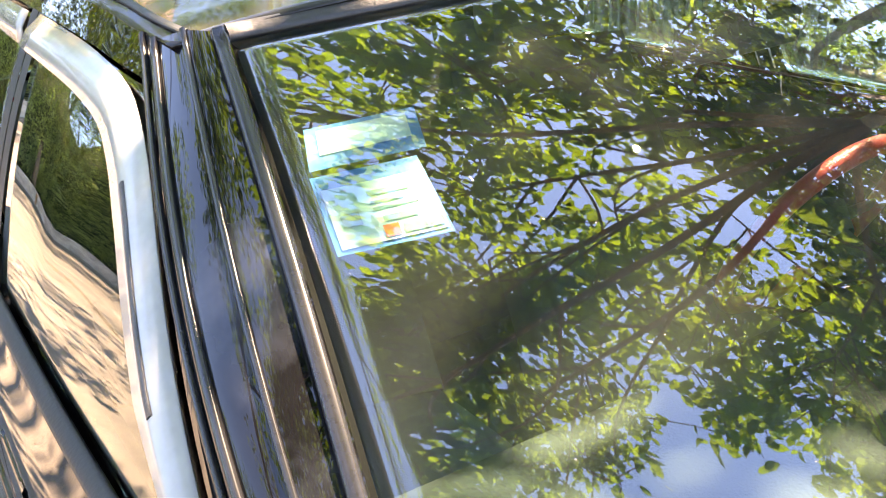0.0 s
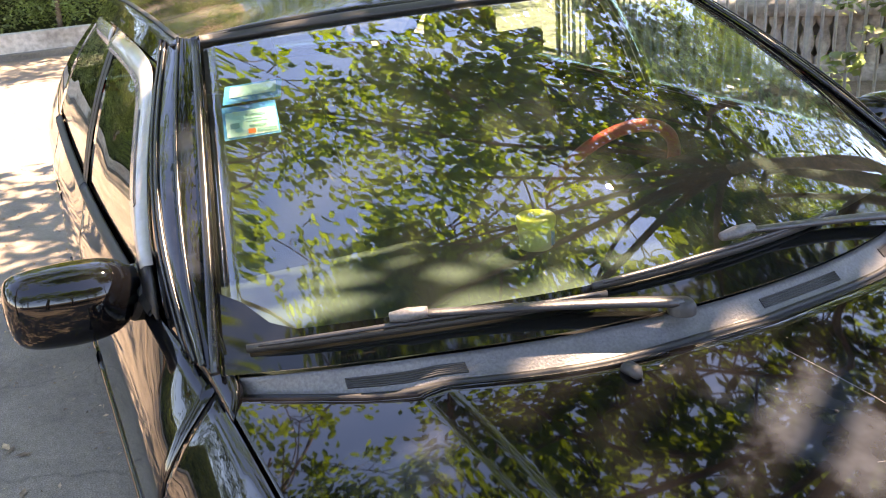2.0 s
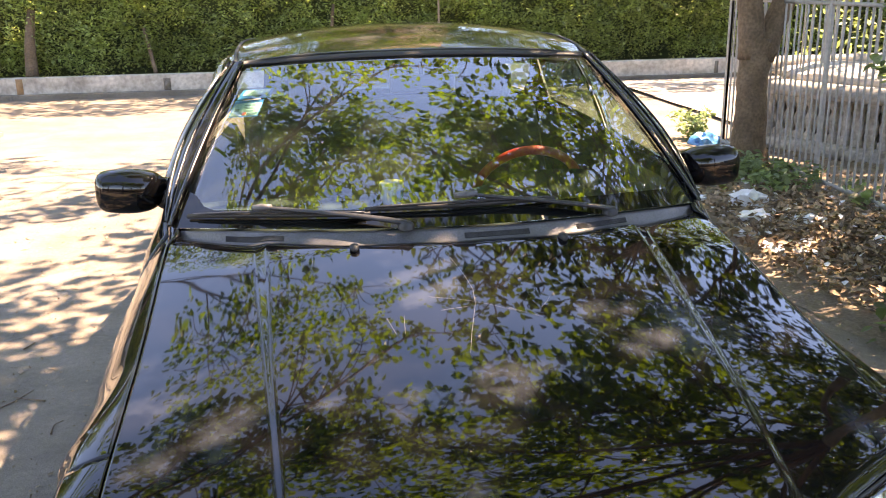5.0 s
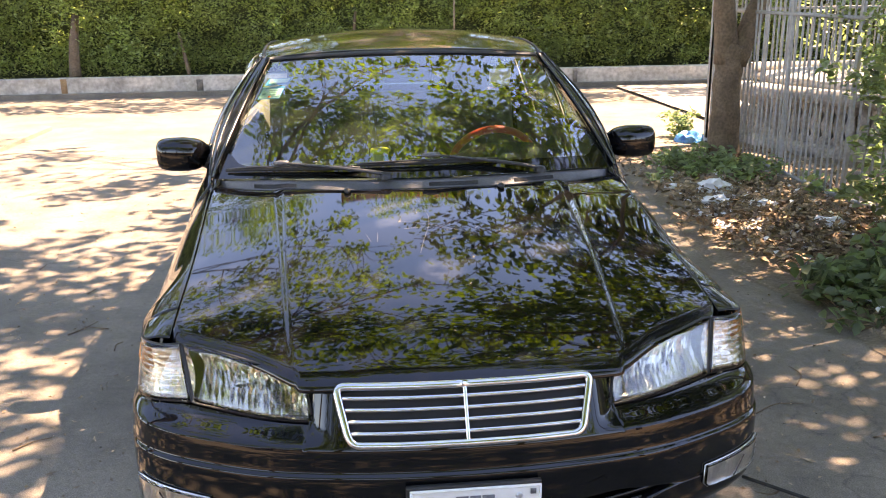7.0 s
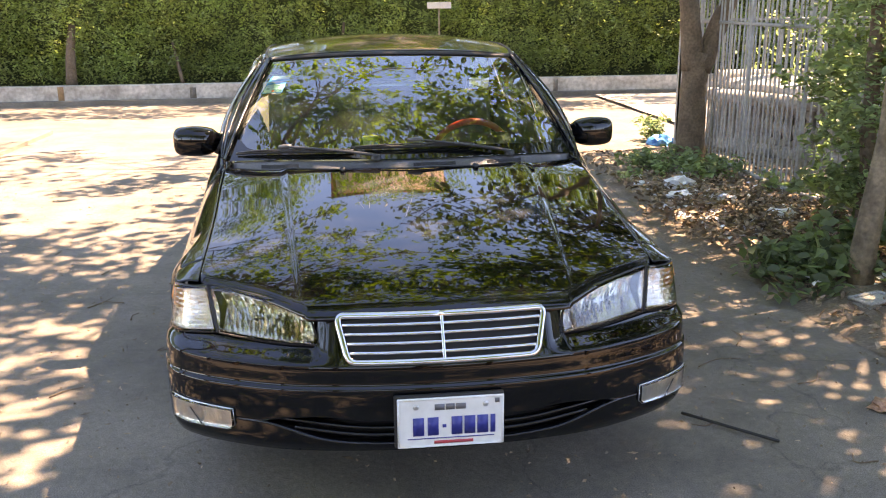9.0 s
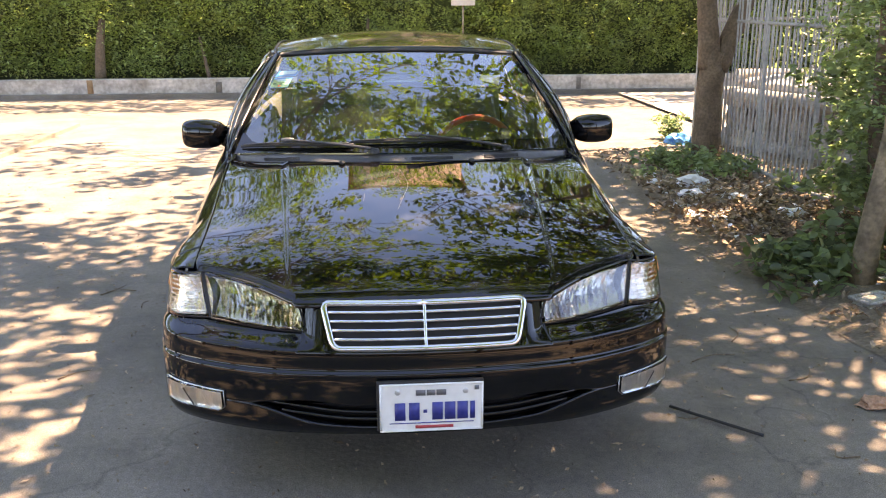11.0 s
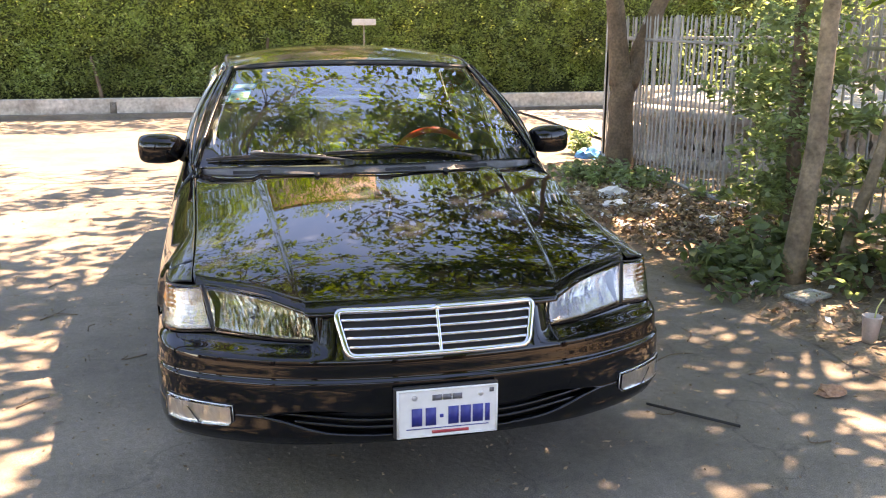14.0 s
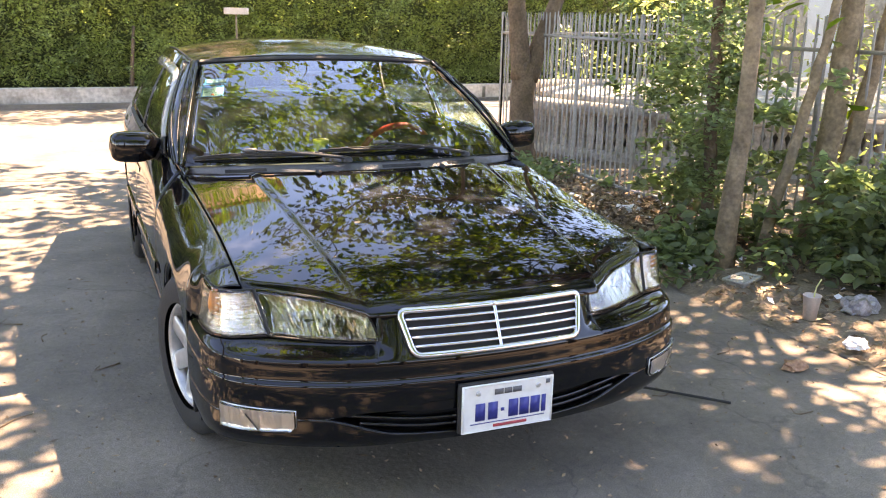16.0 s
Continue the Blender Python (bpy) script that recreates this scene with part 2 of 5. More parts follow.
hood_mid = curve_of((-0.2, 0.06, 0.09, 0.17, 0.31, 0.5, 0.8, 1.1, 1.25, 1.5), (0.60, 0.70, 0.713, 0.742, 0.785, 0.828, 0.885, 0.934, 0.956, 0.984))
hood_side = curve_of((0.3, 0.75, 1.2, 1.48), (0.748, 0.752, 0.77, 0.782))
crease_x = curve_of((0.0, 0.25, 0.7, 1.25, 1.5), (0.41, 0.436, 0.476, 0.520, 0.542))


def hood_z(x, y):
    a = np.abs(x)
    return hood_mid(y) - (0.040 + 0.015 * step(y, 0.35, 0.95)) * (a / 0.78) ** 2.2 - (0.005 + 0.005 * step(y, 0.5, 1.25)) * np.clip((a - crease_x(y)) / (0.009 + 0.024 * step(y, 0.5, 1.25)) + 0.5, 0, 1) * step(y, 0.1, 0.35)


hood_front = curve_of((0, 0.36, 0.42, 0.525, 0.62, 0.726, 0.76), (0.062, 0.078, 0.105, 0.19, 0.25, 0.315, 0.37))
hood_rear = curve_of((0, 0.3, 0.56, 0.68, 0.79), (1.185, 1.215, 1.32, 1.40, 1.485))

# front outline of the bumper at z = 0.4: places along x and y from the middle to the wheel arch
OUT = smooth([(0, -0.022), (0.17, -0.016), (0.35, 0.004), (0.5, 0.036), (0.645, 0.094), (0.768, 0.163), (0.842, 0.24), (0.878, 0.35), (0.890, 0.47), (0.894, 0.6), (0.895, 0.7)], 241)
OUT_S = np.r_[0, np.cumsum(np.linalg.norm(np.diff(OUT, axis=0), axis=1))]


def s_at_x(x):
    return np.interp(x, OUT[:, 0], OUT_S)


def s_at_y(y):
    return np.interp(y, OUT[:, 1], OUT_S)


low_in = curve_of((0.15, 0.20, 0.25, 0.282, 0.30, 0.32, 0.36, 0.44, 0.490, 0.502, 0.55, 0.60), (0.16, 0.11, 0.055, 0.026, 0.012, 0.003, 0.0, -0.003, -0.001, 0.010, 0.016, 0.03))


def front(s, z, out=0.0):
    """A place on the nose: s along the outline (signed), z up, out metres in front of it."""
    a = abs(s)
    x, y = np.interp(a, OUT_S, OUT[:, 0]), np.interp(a, OUT_S, OUT[:, 1])
    x2, y2 = np.interp(a + 0.01, OUT_S, OUT[:, 0]), np.interp(a + 0.01, OUT_S, OUT[:, 1])
    x1, y1 = np.interp(max(a - 0.01, 0), OUT_S, OUT[:, 0]), np.interp(max(a - 0.01, 0), OUT_S, OUT[:, 1])
    t = np.array([x2 - x1, y2 - y1])
    t /= np.linalg.norm(t)
    if z < 0.56:
        d = float(low_in(z))
    else:
        d = 0.019 + (z - 0.56) * 0.5 + 0.045 * float(step(x, 0.33, 0.42)) * float(step(z, 0.56, 0.60))
    d *= 1 - 0.66 * float(step(y, 0.15, 0.36))
    d -= out
    return np.array([math.copysign(1, s) * (x - t[1] * d), y + t[0] * d, z])


def out_way(s, z):
    e = 0.004
    u = front(s + e, z) - front(s - e, z)
    v = front(s, z + e) - front(s, z - e)
    n = np.cross(u, v)
    return n / np.linalg.norm(n)


S_IN, S_END = s_at_x(0.404), s_at_y(0.475)
S_LOW, S_TOP = s_at_x(0.727), s_at_x(0.817)  # foot and head of the slanted joint between the lamps
S_DIV = S_TOP
lamp_top = curve_of((0.36, 0.395, 0.405, 0.42, 0.45, 0.525, 0.62, 0.726, 0.80, 0.86, 0.90), (0.612, 0.624, 0.650, 0.677, 0.696, 0.716, 0.730, 0.741, 0.745, 0.744, 0.742))
lamp_low = curve_of((0.36, 0.395, 0.42, 0.55, 0.72, 0.80, 0.86, 0.89), (0.618, 0.606, 0.603, 0.606, 0.614, 0.608, 0.602, 0.598))


def xs(s):
    return np.interp(abs(s), OUT_S, OUT[:, 0])


def nose_top(s):
    x = xs(s)
    return float(lamp_low(x) - 0.008 if x > 0.40 else 0.702 - (0.702 - lamp_low(0.40) + 0.008) * step(x, 0.388, 0.400))


# fascia: bumper with a slot recess below, body-coloured round the grille
S_ALL = s_at_y(0.59)
cols = np.linspace(-S_ALL, S_ALL, 341)


def in_slot(s, z):
    x = xs(s)
    mid = 0.352 + 0.032 * step(x, 0.2, 0.56)
    half = 0.037 * (1 - step(x, 0.34, 0.58)) - 0.004
    return float(step(half - abs(z - mid), -0.008, 0.010))


rows_t = np.linspace(0, 1, 141)
P = [[None] * len(cols) for _ in rows_t]
for j, s in enumerate(cols):
    top = nose_top(s)
    for i, f in enumerate(rows_t):
        z = 0.278 + (0.55 - 0.278) * f / 0.7 if f < 0.7 else 0.55 + (top - 0.55) * (f - 0.7) / 0.3
        P[i][j] = front(s, z, -0.05 * in_slot(s, z))
v, f = sheet(P)
bumper = part("front_bumper", v, f, PAINT, car)
part("slot_backing", *sheet([[front(s, z, -0.045) for s in np.linspace(-0.54, 0.54, 40)] for z in (0.328, 0.352, 0.376)]), DARK, bumper)
for z0, s1, s2 in ((0.362, -0.50, -0.15), (0.362, 0.15, 0.50), (0.338, -0.46, -0.15), (0.338, 0.15, 0.46)):
    ss = np.linspace(s1, s2, 24)
    zz = z0 + 0.032 * np.array([float(step(xs(s), 0.2, 0.56)) for s in ss])
    part("slot_blade", *strip([front(s, z, -0.03) for s, z in zip(ss, zz)], [out_way(s, z) for s, z in zip(ss, zz)], 0.012, 0.02), PAINT, bumper)

# grille: frame, bars, upright and backing
grille = part("grille", *sheet([[front(s, z, 0.003) for s in np.linspace(-0.325 + (0.70 - z) * 0.25, 0.325 - (0.70 - z) * 0.25, 24)] for z in (0.572, 0.62, 0.69)]), DARK, car, "chrome-framed slatted grille")


def on_grille(points, w, h, name, material, out=0.004):
    pts = [front(s, z, out) for s, z in points]
    part(name, *strip(pts, [out_way(s, z) for s, z in points], w, h), material, grille)


def line(a, b, n=16):
    return [(a[0] + (b[0] - a[0]) * k / n, a[1] + (b[1] - a[1]) * k / n) for k in range(n + 1)]


gt, gb = 0.696, 0.570
loop_q = []
corners = [(-0.329, gt), (0.329, gt), (0.288, gb), (-0.288, gb)]
for k, c in enumerate(corners):
    c, a, b = np.array(c), np.array(corners[k - 1]), np.array(corners[(k + 1) % 4])
    u, v = (a - c) / np.linalg.norm(a - c), (b - c) / np.linalg.norm(b - c)
    for q in np.linspace(0, 1, 9):
        loop_q.append(tuple(c + u * 0.026 * (1 - q) ** 2 + v * 0.026 * q * q))
    for q in np.linspace(0, 1, 26)[1:-1]:
        loop_q.append(tuple((c + v * 0.026) * (1 - q) + (b - v * 0.026) * q))
loop_q = loop_q[20:] + loop_q[:21]
on_grille(loop_q, 0.020, 0.016, "frame", CHROME)
for k in range(1, 5):
    z = gt + (gb - gt) * k / 5
    half = 0.325 - 0.04 * k / 5 - 0.008
    on_grille(line((-half, z), (half, z), 24), 0.0112, 0.012, "bar", CHROME)
on_grille(line((0.0, gt), (0.0, gb)), 0.011, 0.015, "upright", CHROME)

# hood
P = []
for r in np.linspace(0, 1, 70):
    row = []
    for u in np.r_[np.linspace(-1, -0.5, 84), np.linspace(-0.48, 0.48, 30), np.linspace(0.5, 1, 84)]:
        x0 = abs(u) * 0.744
        ya = float(hood_front(x0))
        xr = abs(u) * 0.782
        yb = float(hood_rear(xr))
        y = ya + (yb - ya) * r
        x = abs(u) * min(float(hood_side(y)), 0.782)
        z = float(hood_z(x, y))
        z -= 0.016 * (1 - float(step(y - ya, 0.0, 0.035))) + 0.008 * float(step(r, 0.985, 1.0))
        row.append((math.copysign(x, u), y, z))
    P.append(row)
hood = part("hood", *sheet(P), PAINT, car, "glossy black hood with two creases", thick=0.004)
SCRATCH = mat("pale_scratch", (0.11, 0.11, 0.12), 0.5, var=0.2)
for w, way in ((0.0007, ((-0.046, 1.112), (-0.02, 0.988), (-0.011, 0.878), (-0.041, 0.741), (-0.059, 0.651))), (0.0006, ((-0.117, 0.891), (-0.012, 0.853), (0.095, 0.787))), (0.0008, ((-0.221, 0.812), (-0.205, 0.742))),
               (0.0008, ((-0.182, 0.813), (-0.186, 0.739))), (0.001, ((-0.097, 0.826), (-0.033, 0.835))), (0.0012, ((0.057, 0.818), (0.124, 0.772))), (0.001, ((0.166, 0.871), (0.15, 0.84), (0.129, 0.812)))):
    ln = smooth(way, 8)
    part("scratch", *strip([(x, y, float(hood_z(x, y)) + 0.0015) for x, y in ln], [(0, 0, 1)] * 8, w, 0.0008), SCRATCH, hood)
for x in (-0.288, 0.288):
    part("washer_nozzle", *moved(tube([(0, 0.012, 0), (0, 0.004, 0.008), (0, -0.012, 0.009), (0, -0.022, 0.003)], [0.008, 0.013, 0.012, 0.006], 10, 0.7), pose(x * 0.955, 1.172, float(hood_z(x * 0.955, 1.172)))), TRIM, hood)

# headlamps, corner lamps, fog lamps
facet = np.random.default_rng(3)
for sg in (-1, 1):
    def patch(s1, s2, top, low, out, n=28, m=9, wave=0.0, bowl=0.030):
        Q = []
        flute = facet.random(n) - 0.5
        for k in range(m):
            row = []
            for j in range(n):
                a, b = (q[0] + (q[1] - q[0]) * k / (m - 1) if isinstance(q, tuple) else q for q in (s1, s2))
                s = a + (b - a) * j / (n - 1)
                x = xs(s)
                z = low(x) + (top(x) - low(x)) * k / (m - 1)
                o = out + wave * (flute[j] + 0.35 * (facet.random() - 0.5)) * (0 < j < n - 1) * (0 < k < m - 1) - (bowl * math.sin(math.pi * k / (m - 1)) if wave else 0)
                row.append(front(sg * s, z, o))
            Q.append(row)
        return sheet(Q)

    JOINT, JOINT2 = (S_LOW, S_TOP), (S_LOW + 0.008, S_TOP + 0.008)
    head = part("headlamp", *patch(S_IN - 0.012, JOINT, lambda x: lamp_top(x) - 0.004, lambda x: lamp_low(x) + 0.004, -0.016, 58, 9, 0.015, 0.042), REFLECTOR, car, "clear headlamp with faceted reflector", flat=True)
    part("lens", *patch(S_IN - 0.012, JOINT, lamp_top, lamp_low, 0.004), LENS, head, thick=0.004).visible_shadow = False
    rim_pts = [(S_IN - 0.012 + (S_TOP - S_IN + 0.012) * k / 30, 1) for k in range(31)] + [(S_LOW - (S_LOW - S_IN + 0.012) * k / 30, 0) for k in range(31)]
    loop = [front(sg * s, float(lamp_top(xs(s)) if up else lamp_low(xs(s))), 0.002) for s, up in rim_pts]
    part("gasket", *tube(loop, 0.0035, 6), TRIM, head)
    corner = part("corner_lamp", *patch(JOINT2, S_END, lambda x: lamp_top(x) - 0.004, lambda x: lamp_low(x) + 0.004, -0.010, 22, 15, 0.010, 0.02), CORNR, car, "clear corner lamp with amber bulb", flat=True)
    part("lens", *patch(JOINT2, S_END, lamp_top, lamp_low, 0.004), LENS, corner, thick=0.004).visible_shadow = False
    for k in range(1, 9):
        fr = k / 9
        part("rib", *strip([front(sg * s, float(lamp_low(xs(s)) + (lamp_top(xs(s)) - lamp_low(xs(s))) * fr), -0.006) for s in np.linspace(S_LOW + (S_TOP - S_LOW) * fr + 0.02, S_END - 0.01, 14)],
                           [out_way(sg * s, 0.69) for s in np.linspace(S_LOW + (S_TOP - S_LOW) * fr + 0.02, S_END - 0.01, 14)], 0.006, 0.005), LENS, corner)
    AMBER = bpy.data.materials.get("amber_bulb") or mat("amber_bulb", (0.75, 0.25, 0.06), 0.3, var=0.1)
    c = front(sg * (S_END - 0.11), 0.69, -0.012)
    part("amber_bulb", *moved(lathe([(-0.042, 0.001), (-0.034, 0.014), (0.0, 0.022), (0.034, 0.014), (0.042, 0.001)], 14, "z"), Matrix.Translation(c)), AMBER, corner)
    loop = [front(sg * s, float(lamp_top(xs(s))), 0.002) for s in np.linspace(S_TOP + 0.008, S_END, 21)] + [front(sg * s, float(lamp_low(xs(s))), 0.002) for s in np.linspace(S_END, S_LOW + 0.008, 21)]
    part("gasket", *tube(loop + loop[:1], 0.003, 6), TRIM, corner)
    # fog lamp
    fa, fb = s_at_x(0.638), s_at_x(0.838)
    ft, fl = (lambda x: 0.412 + 0.006 * step(x, 0.60, 0.88)), (lambda x: 0.344 - 0.006 * step(x, 0.64, 0.84) + 0.02 * (1 - step(x, 0.63, 0.655)))
    fog = part("fog_lamp", *patch(fa, fb, lambda x: ft(x) - 0.004, lambda x: fl(x) + 0.004, 0.0025, 34, 5, 0.004, 0.0), FOGR, car, "clear rectangular fog lamp", flat=True)
    part("lens", *patch(fa, fb, ft, fl, 0.008), LENS, fog, thick=0.003).visible_shadow = False
    loop = [front(sg * (fa + (fb - fa) * k / 14), float(ft(xs(fa + (fb - fa) * k / 14))), 0.004) for k in range(15)] + [front(sg * (fb - (fb - fa) * k / 14), float(fl(xs(fb - (fb - fa) * k / 14))), 0.004) for k in range(15)]
    part("bezel", *tube(loop + loop[:1], 0.0024, 6), FOGR, fog)
    xm = (fa * 0.45 + fb * 0.55)
    part("divider", *strip([front(sg * (xm - 0.02 + 0.02 * k), 0.345 + 0.025 * k, 0.007) for k in range(3)], [out_way(sg * xm, 0.37)] * 3, 0.005, 0.004), PLASTIC, fog)

# number plate with bars for its writing
WHITE = mat("white_plate_enamel", (0.72, 0.72, 0.70), 0.35, var=0.06, fine=40)
BLUE = mat("blue_plate_ink", (0.02, 0.035, 0.22), 0.4, var=0.1)
REDINK = mat("red_plate_ink", (0.5, 0.05, 0.06), 0.4, var=0.1)
GREY = mat("grey_plate_ink", (0.12, 0.12, 0.13), 0.4, var=0.1)
PX, PY, PZ = 0.012, -0.046, 0.392
plate = part("number_plate", *box(PX, PY, PZ, 0.322, 0.004, 0.160), WHITE, car, "white number plate with blue, red and grey writing", bevel=0.0015)
rim = [(PX + a * 0.157, PY - 0.002, PZ + b * 0.0765) for a, b in ((-1, -1), (1, -1), (1, 1), (-1, 1), (-1, -1))]
for a, b in zip(rim[:-1], rim[1:]):
    part("raised_edge", *tube([a, b], 0.0032, 6), WHITE, plate)
part("plate_holder", *box(PX - 0.004, PY + 0.010, PZ + 0.004, 0.331, 0.016, 0.167), TRIM, car, bevel=0.004)
for x, w in ((-0.098, 0.040), (-0.054, 0.040), (-0.020, 0.014), (0.018, 0.040), (0.057, 0.040), (0.096, 0.040), (0.127, 0.018)):
    tall = 0.058 if w > 0.02 and x < 0.12 else (0.010 if x < 0 else 0.058)
    part("blue_bar", *box(PX + x, PY - 0.003, PZ - 0.012, w * 0.82, 0.003, tall), BLUE, plate)
for x, w in ((-0.034, 0.03), (-0.002, 0.026), (0.03, 0.03)):
    part("grey_bar", *box(PX + x, PY - 0.003, PZ + 0.050, w, 0.003, 0.018), GREY, plate)
part("red_bar", *box(PX + 0.008, PY - 0.003, PZ - 0.064, 0.118, 0.003, 0.009), REDINK, plate)
part("thin_line", *box(PX, PY - 0.003, PZ - 0.051, 0.262, 0.002, 0.0025), BLUE, plate)
part("seal", *box(PX + 0.140, PY - 0.003, PZ + 0.062, 0.014, 0.002, 0.014), GREY, plate)
for x in (-0.105, 0.105):
    part("plate_bolt", *moved(lathe([(0, 0.009), (0.003, 0.008), (0.004, 0.004), (0.004, 0.0005)], 12), pose(PX + x, PY - 0.002, PZ + 0.052, 0, 0, -90)), SILVER, plate)

# body sides
belt_z = curve_of((1.4, 1.48, 1.85, 2.5, 3.4, 4.0, 4.7), (0.93, 0.94, 0.972, 0.976, 0.99, 1.0, 0.985))
belt_x = curve_of((1.4, 1.5, 1.85, 2.5, 3.4, 4.0, 4.7), (0.785, 0.798, 0.838, 0.854, 0.842, 0.795, 0.72))
wide = curve_of((0.3, 0.5, 0.7, 1.0, 2.0, 3.2, 3.9, 4.4, 4.72), (0.855, 0.882, 0.892, 0.900, 0.902, 0.900, 0.884, 0.845, 0.79))
side_x = curve_of((0.15, 0.18, 0.25, 0.35, 0.5, 0.65, 0.8, 0.9, 0.96, 1.0), (0.90, 0.93, 0.962, 0.982, 1.0, 1.003, 0.996, 0.981, 0.962, 0.945))
AXLES, ARCH = (0.945, 3.615), 0.362


def low_z(y):
    z = 0.19
    for a in AXLES:
        if abs(y - a) < ARCH:
            z = max(z, 0.30 + math.sqrt(ARCH ** 2 - (y - a) ** 2))
    if y < 0.588:
        z = max(z, 0.606)
    return z


LAMP_EDGE = np.array([front(s, float(lamp_top(xs(s)))) for s in np.linspace(S_DIV - 0.02, S_END + 0.05, 40)])


def side_row(y, n=26):
    bl = float(step(y, 1.44, 1.60))
    ye = (float(hood_side(min(y, 1.5))) + 0.005) * (1 - bl) + float(belt_x(y)) * bl
    ze = (float(hood_z(hood_side(min(y, 1.5)), min(y, 1.5))) - 0.003) * (1 - bl) + float(belt_z(y)) * bl
    if y < 0.482:
        lo = (np.interp(y, LAMP_EDGE[:, 1], LAMP_EDGE[:, 0]), np.interp(y, LAMP_EDGE[:, 1], LAMP_EDGE[:, 2]) + 0.004)
        return smooth([lo, ((lo[0] + ye) / 2 + 0.002, (lo[1] + ze) / 2 + 0.003), (ye, ze)], n)
    w = float(wide(y))
    z0 = low_z(y)
    pts = [(w * float(side_x(z0)), z0)]
    for z in (0.28, 0.40, 0.52, 0.62):
        if z0 + 0.03 < z < ze - 0.2:
            pts.append((w * float(side_x(z)), z))
    soft = float(step(y, 0.50, 0.85))
    for dz, box_f, soft_f in ((0.16, 0.99, 0.95), (0.085, 0.93, 0.66), (0.035, 0.64, 0.32), (0.012, 0.32, 0.12)):
        z = ze - dz
        if z > pts[-1][1] + 0.012:
            pts.append((ye + (w * float(side_x(z)) - ye) * (box_f + (soft_f - box_f) * soft), z))
    pts.append((ye, ze))
    if y < 0.58:
        near = 1 - float(step(y, 0.4825, 0.58))
        pts = [(x + (min(x, front(S_END, z)[0]) - x) * near * float(step(z, 0.56, 0.606)) if z < 0.75 else x, z) for x, z in pts]
    return smooth(pts, n)


for sg in (-1, 1):
    for name, a, b, n in (("front_fender", 0.335, 1.48, 96), ("front_door", 1.486, 2.55, 40), ("rear_door", 2.556, 3.42, 40), ("rear_quarter", 3.426, 4.62, 60)):
        spans = ((a, 0.4815, 14), (0.4825, b, n)) if a < 0.4 else ((a, b, n),)
        ob = part(name, *join(*(sheet([[(sg * x, y, z) for x, z in side_row(y)] for y in np.linspace(*span)]) for span in spans)), PAINT, car, thick=0.003)
        if name.endswith("door"):
            y1, y2 = a + 0.03, b - 0.03
            part("side_moulding", *strip([(sg * (float(wide(y)) * 1.0 + 0.001), y, 0.50) for y in np.linspace(y1, y2, 20)], [(sg, 0, 0)] * 20, 0.055, 0.012), PAINT, ob)
            hy = b - 0.14
            part("door_handle", *strip([(sg * (float(wide(hy)) * 0.985), y, 0.795) for y in np.linspace(hy - 0.10, hy + 0.06, 8)], [(sg, 0, 0)] * 8, 0.032, 0.013), PAINT, ob)
            part("belt_weatherstrip", *strip([(sg * (float(belt_x(y)) + 0.002), y, float(belt_z(y)) + 0.002) for y in np.linspace(max(a, 1.72), b, 20)], [(sg * 0.6, 0, 0.8)] * 20, 0.022, 0.008), TRIM, ob)
    for yc, nm in zip(AXLES, ("front", "rear")):
        arc = [(sg * (float(wide(yc + ARCH * math.cos(t))) * 0.985), yc + (ARCH - 0.004) * math.cos(t), 0.30 + (ARCH - 0.004) * math.sin(t)) for t in np.linspace(-0.2, math.pi + 0.2, 36)]
        part("wheel_arch_lip", *tube(arc, 0.010, 6), PAINT, car)
        part("wheel_arch_liner", *sheet([[(sg * x, yc + 0.37 * math.cos(t), 0.30 + 0.37 * math.sin(t)) for t in np.linspace(-0.3, math.pi + 0.3, 24)] for x in (0.86, 0.55)]), DARK, car)
    part("sill", *tube([(sg * 0.835, y, 0.19) for y in np.linspace(1.3, 3.27, 12)], 0.03, 8), PAINT, car)

# wheels: the front pair is steered a little
tyre_profile = [(-0.095, 0.205), (-0.10, 0.25), (-0.095, 0.285), (-0.075, 0.306), (-0.03, 0.310), (0.03, 0.310), (0.075, 0.306), (0.095, 0.285), (0.10, 0.25), (0.095, 0.205)]
for sg in (-1, 1):
    for yc, turn in ((AXLES[0], 13), (AXLES[1], 0)):
        at = pose(sg * 0.785, yc, 0.308, 0, 0, turn + (180 if sg < 0 else 0))
        wheel = part("wheel", *moved(lathe([(0.045, 0.205), (0.075, 0.205), (0.082, 0.196), (0.07, 0.188), (0.03, 0.18), (-0.08, 0.19)], 40), at), SILVER, car, "silver wheel with black tyre")
        part("tyre", *moved(lathe(tyre_profile, 48), at), TYRE, wheel)
        part("hub_cover", *moved(lathe([(0.062, 0.001), (0.064, 0.03), (0.058, 0.05), (0.052, 0.10), (0.050, 0.115)], 32), at), SILVER, wheel)
        for k in range(7):
            a = 2 * math.pi * k / 7
            sp = strip([(0.045 + 0.012 * q, (0.05 + 0.146 * q) * math.cos(a), (0.05 + 0.146 * q) * math.sin(a)) for q in np.linspace(0, 1, 5)], [(1, 0, 0)] * 5, 0.075, 0.014)
            part("spoke", *moved(sp, at), SILVER, wheel)
        part("brake_disc", *moved(lathe([(0.0, 0.02), (0.0, 0.185)], 24), at), DARK, wheel)

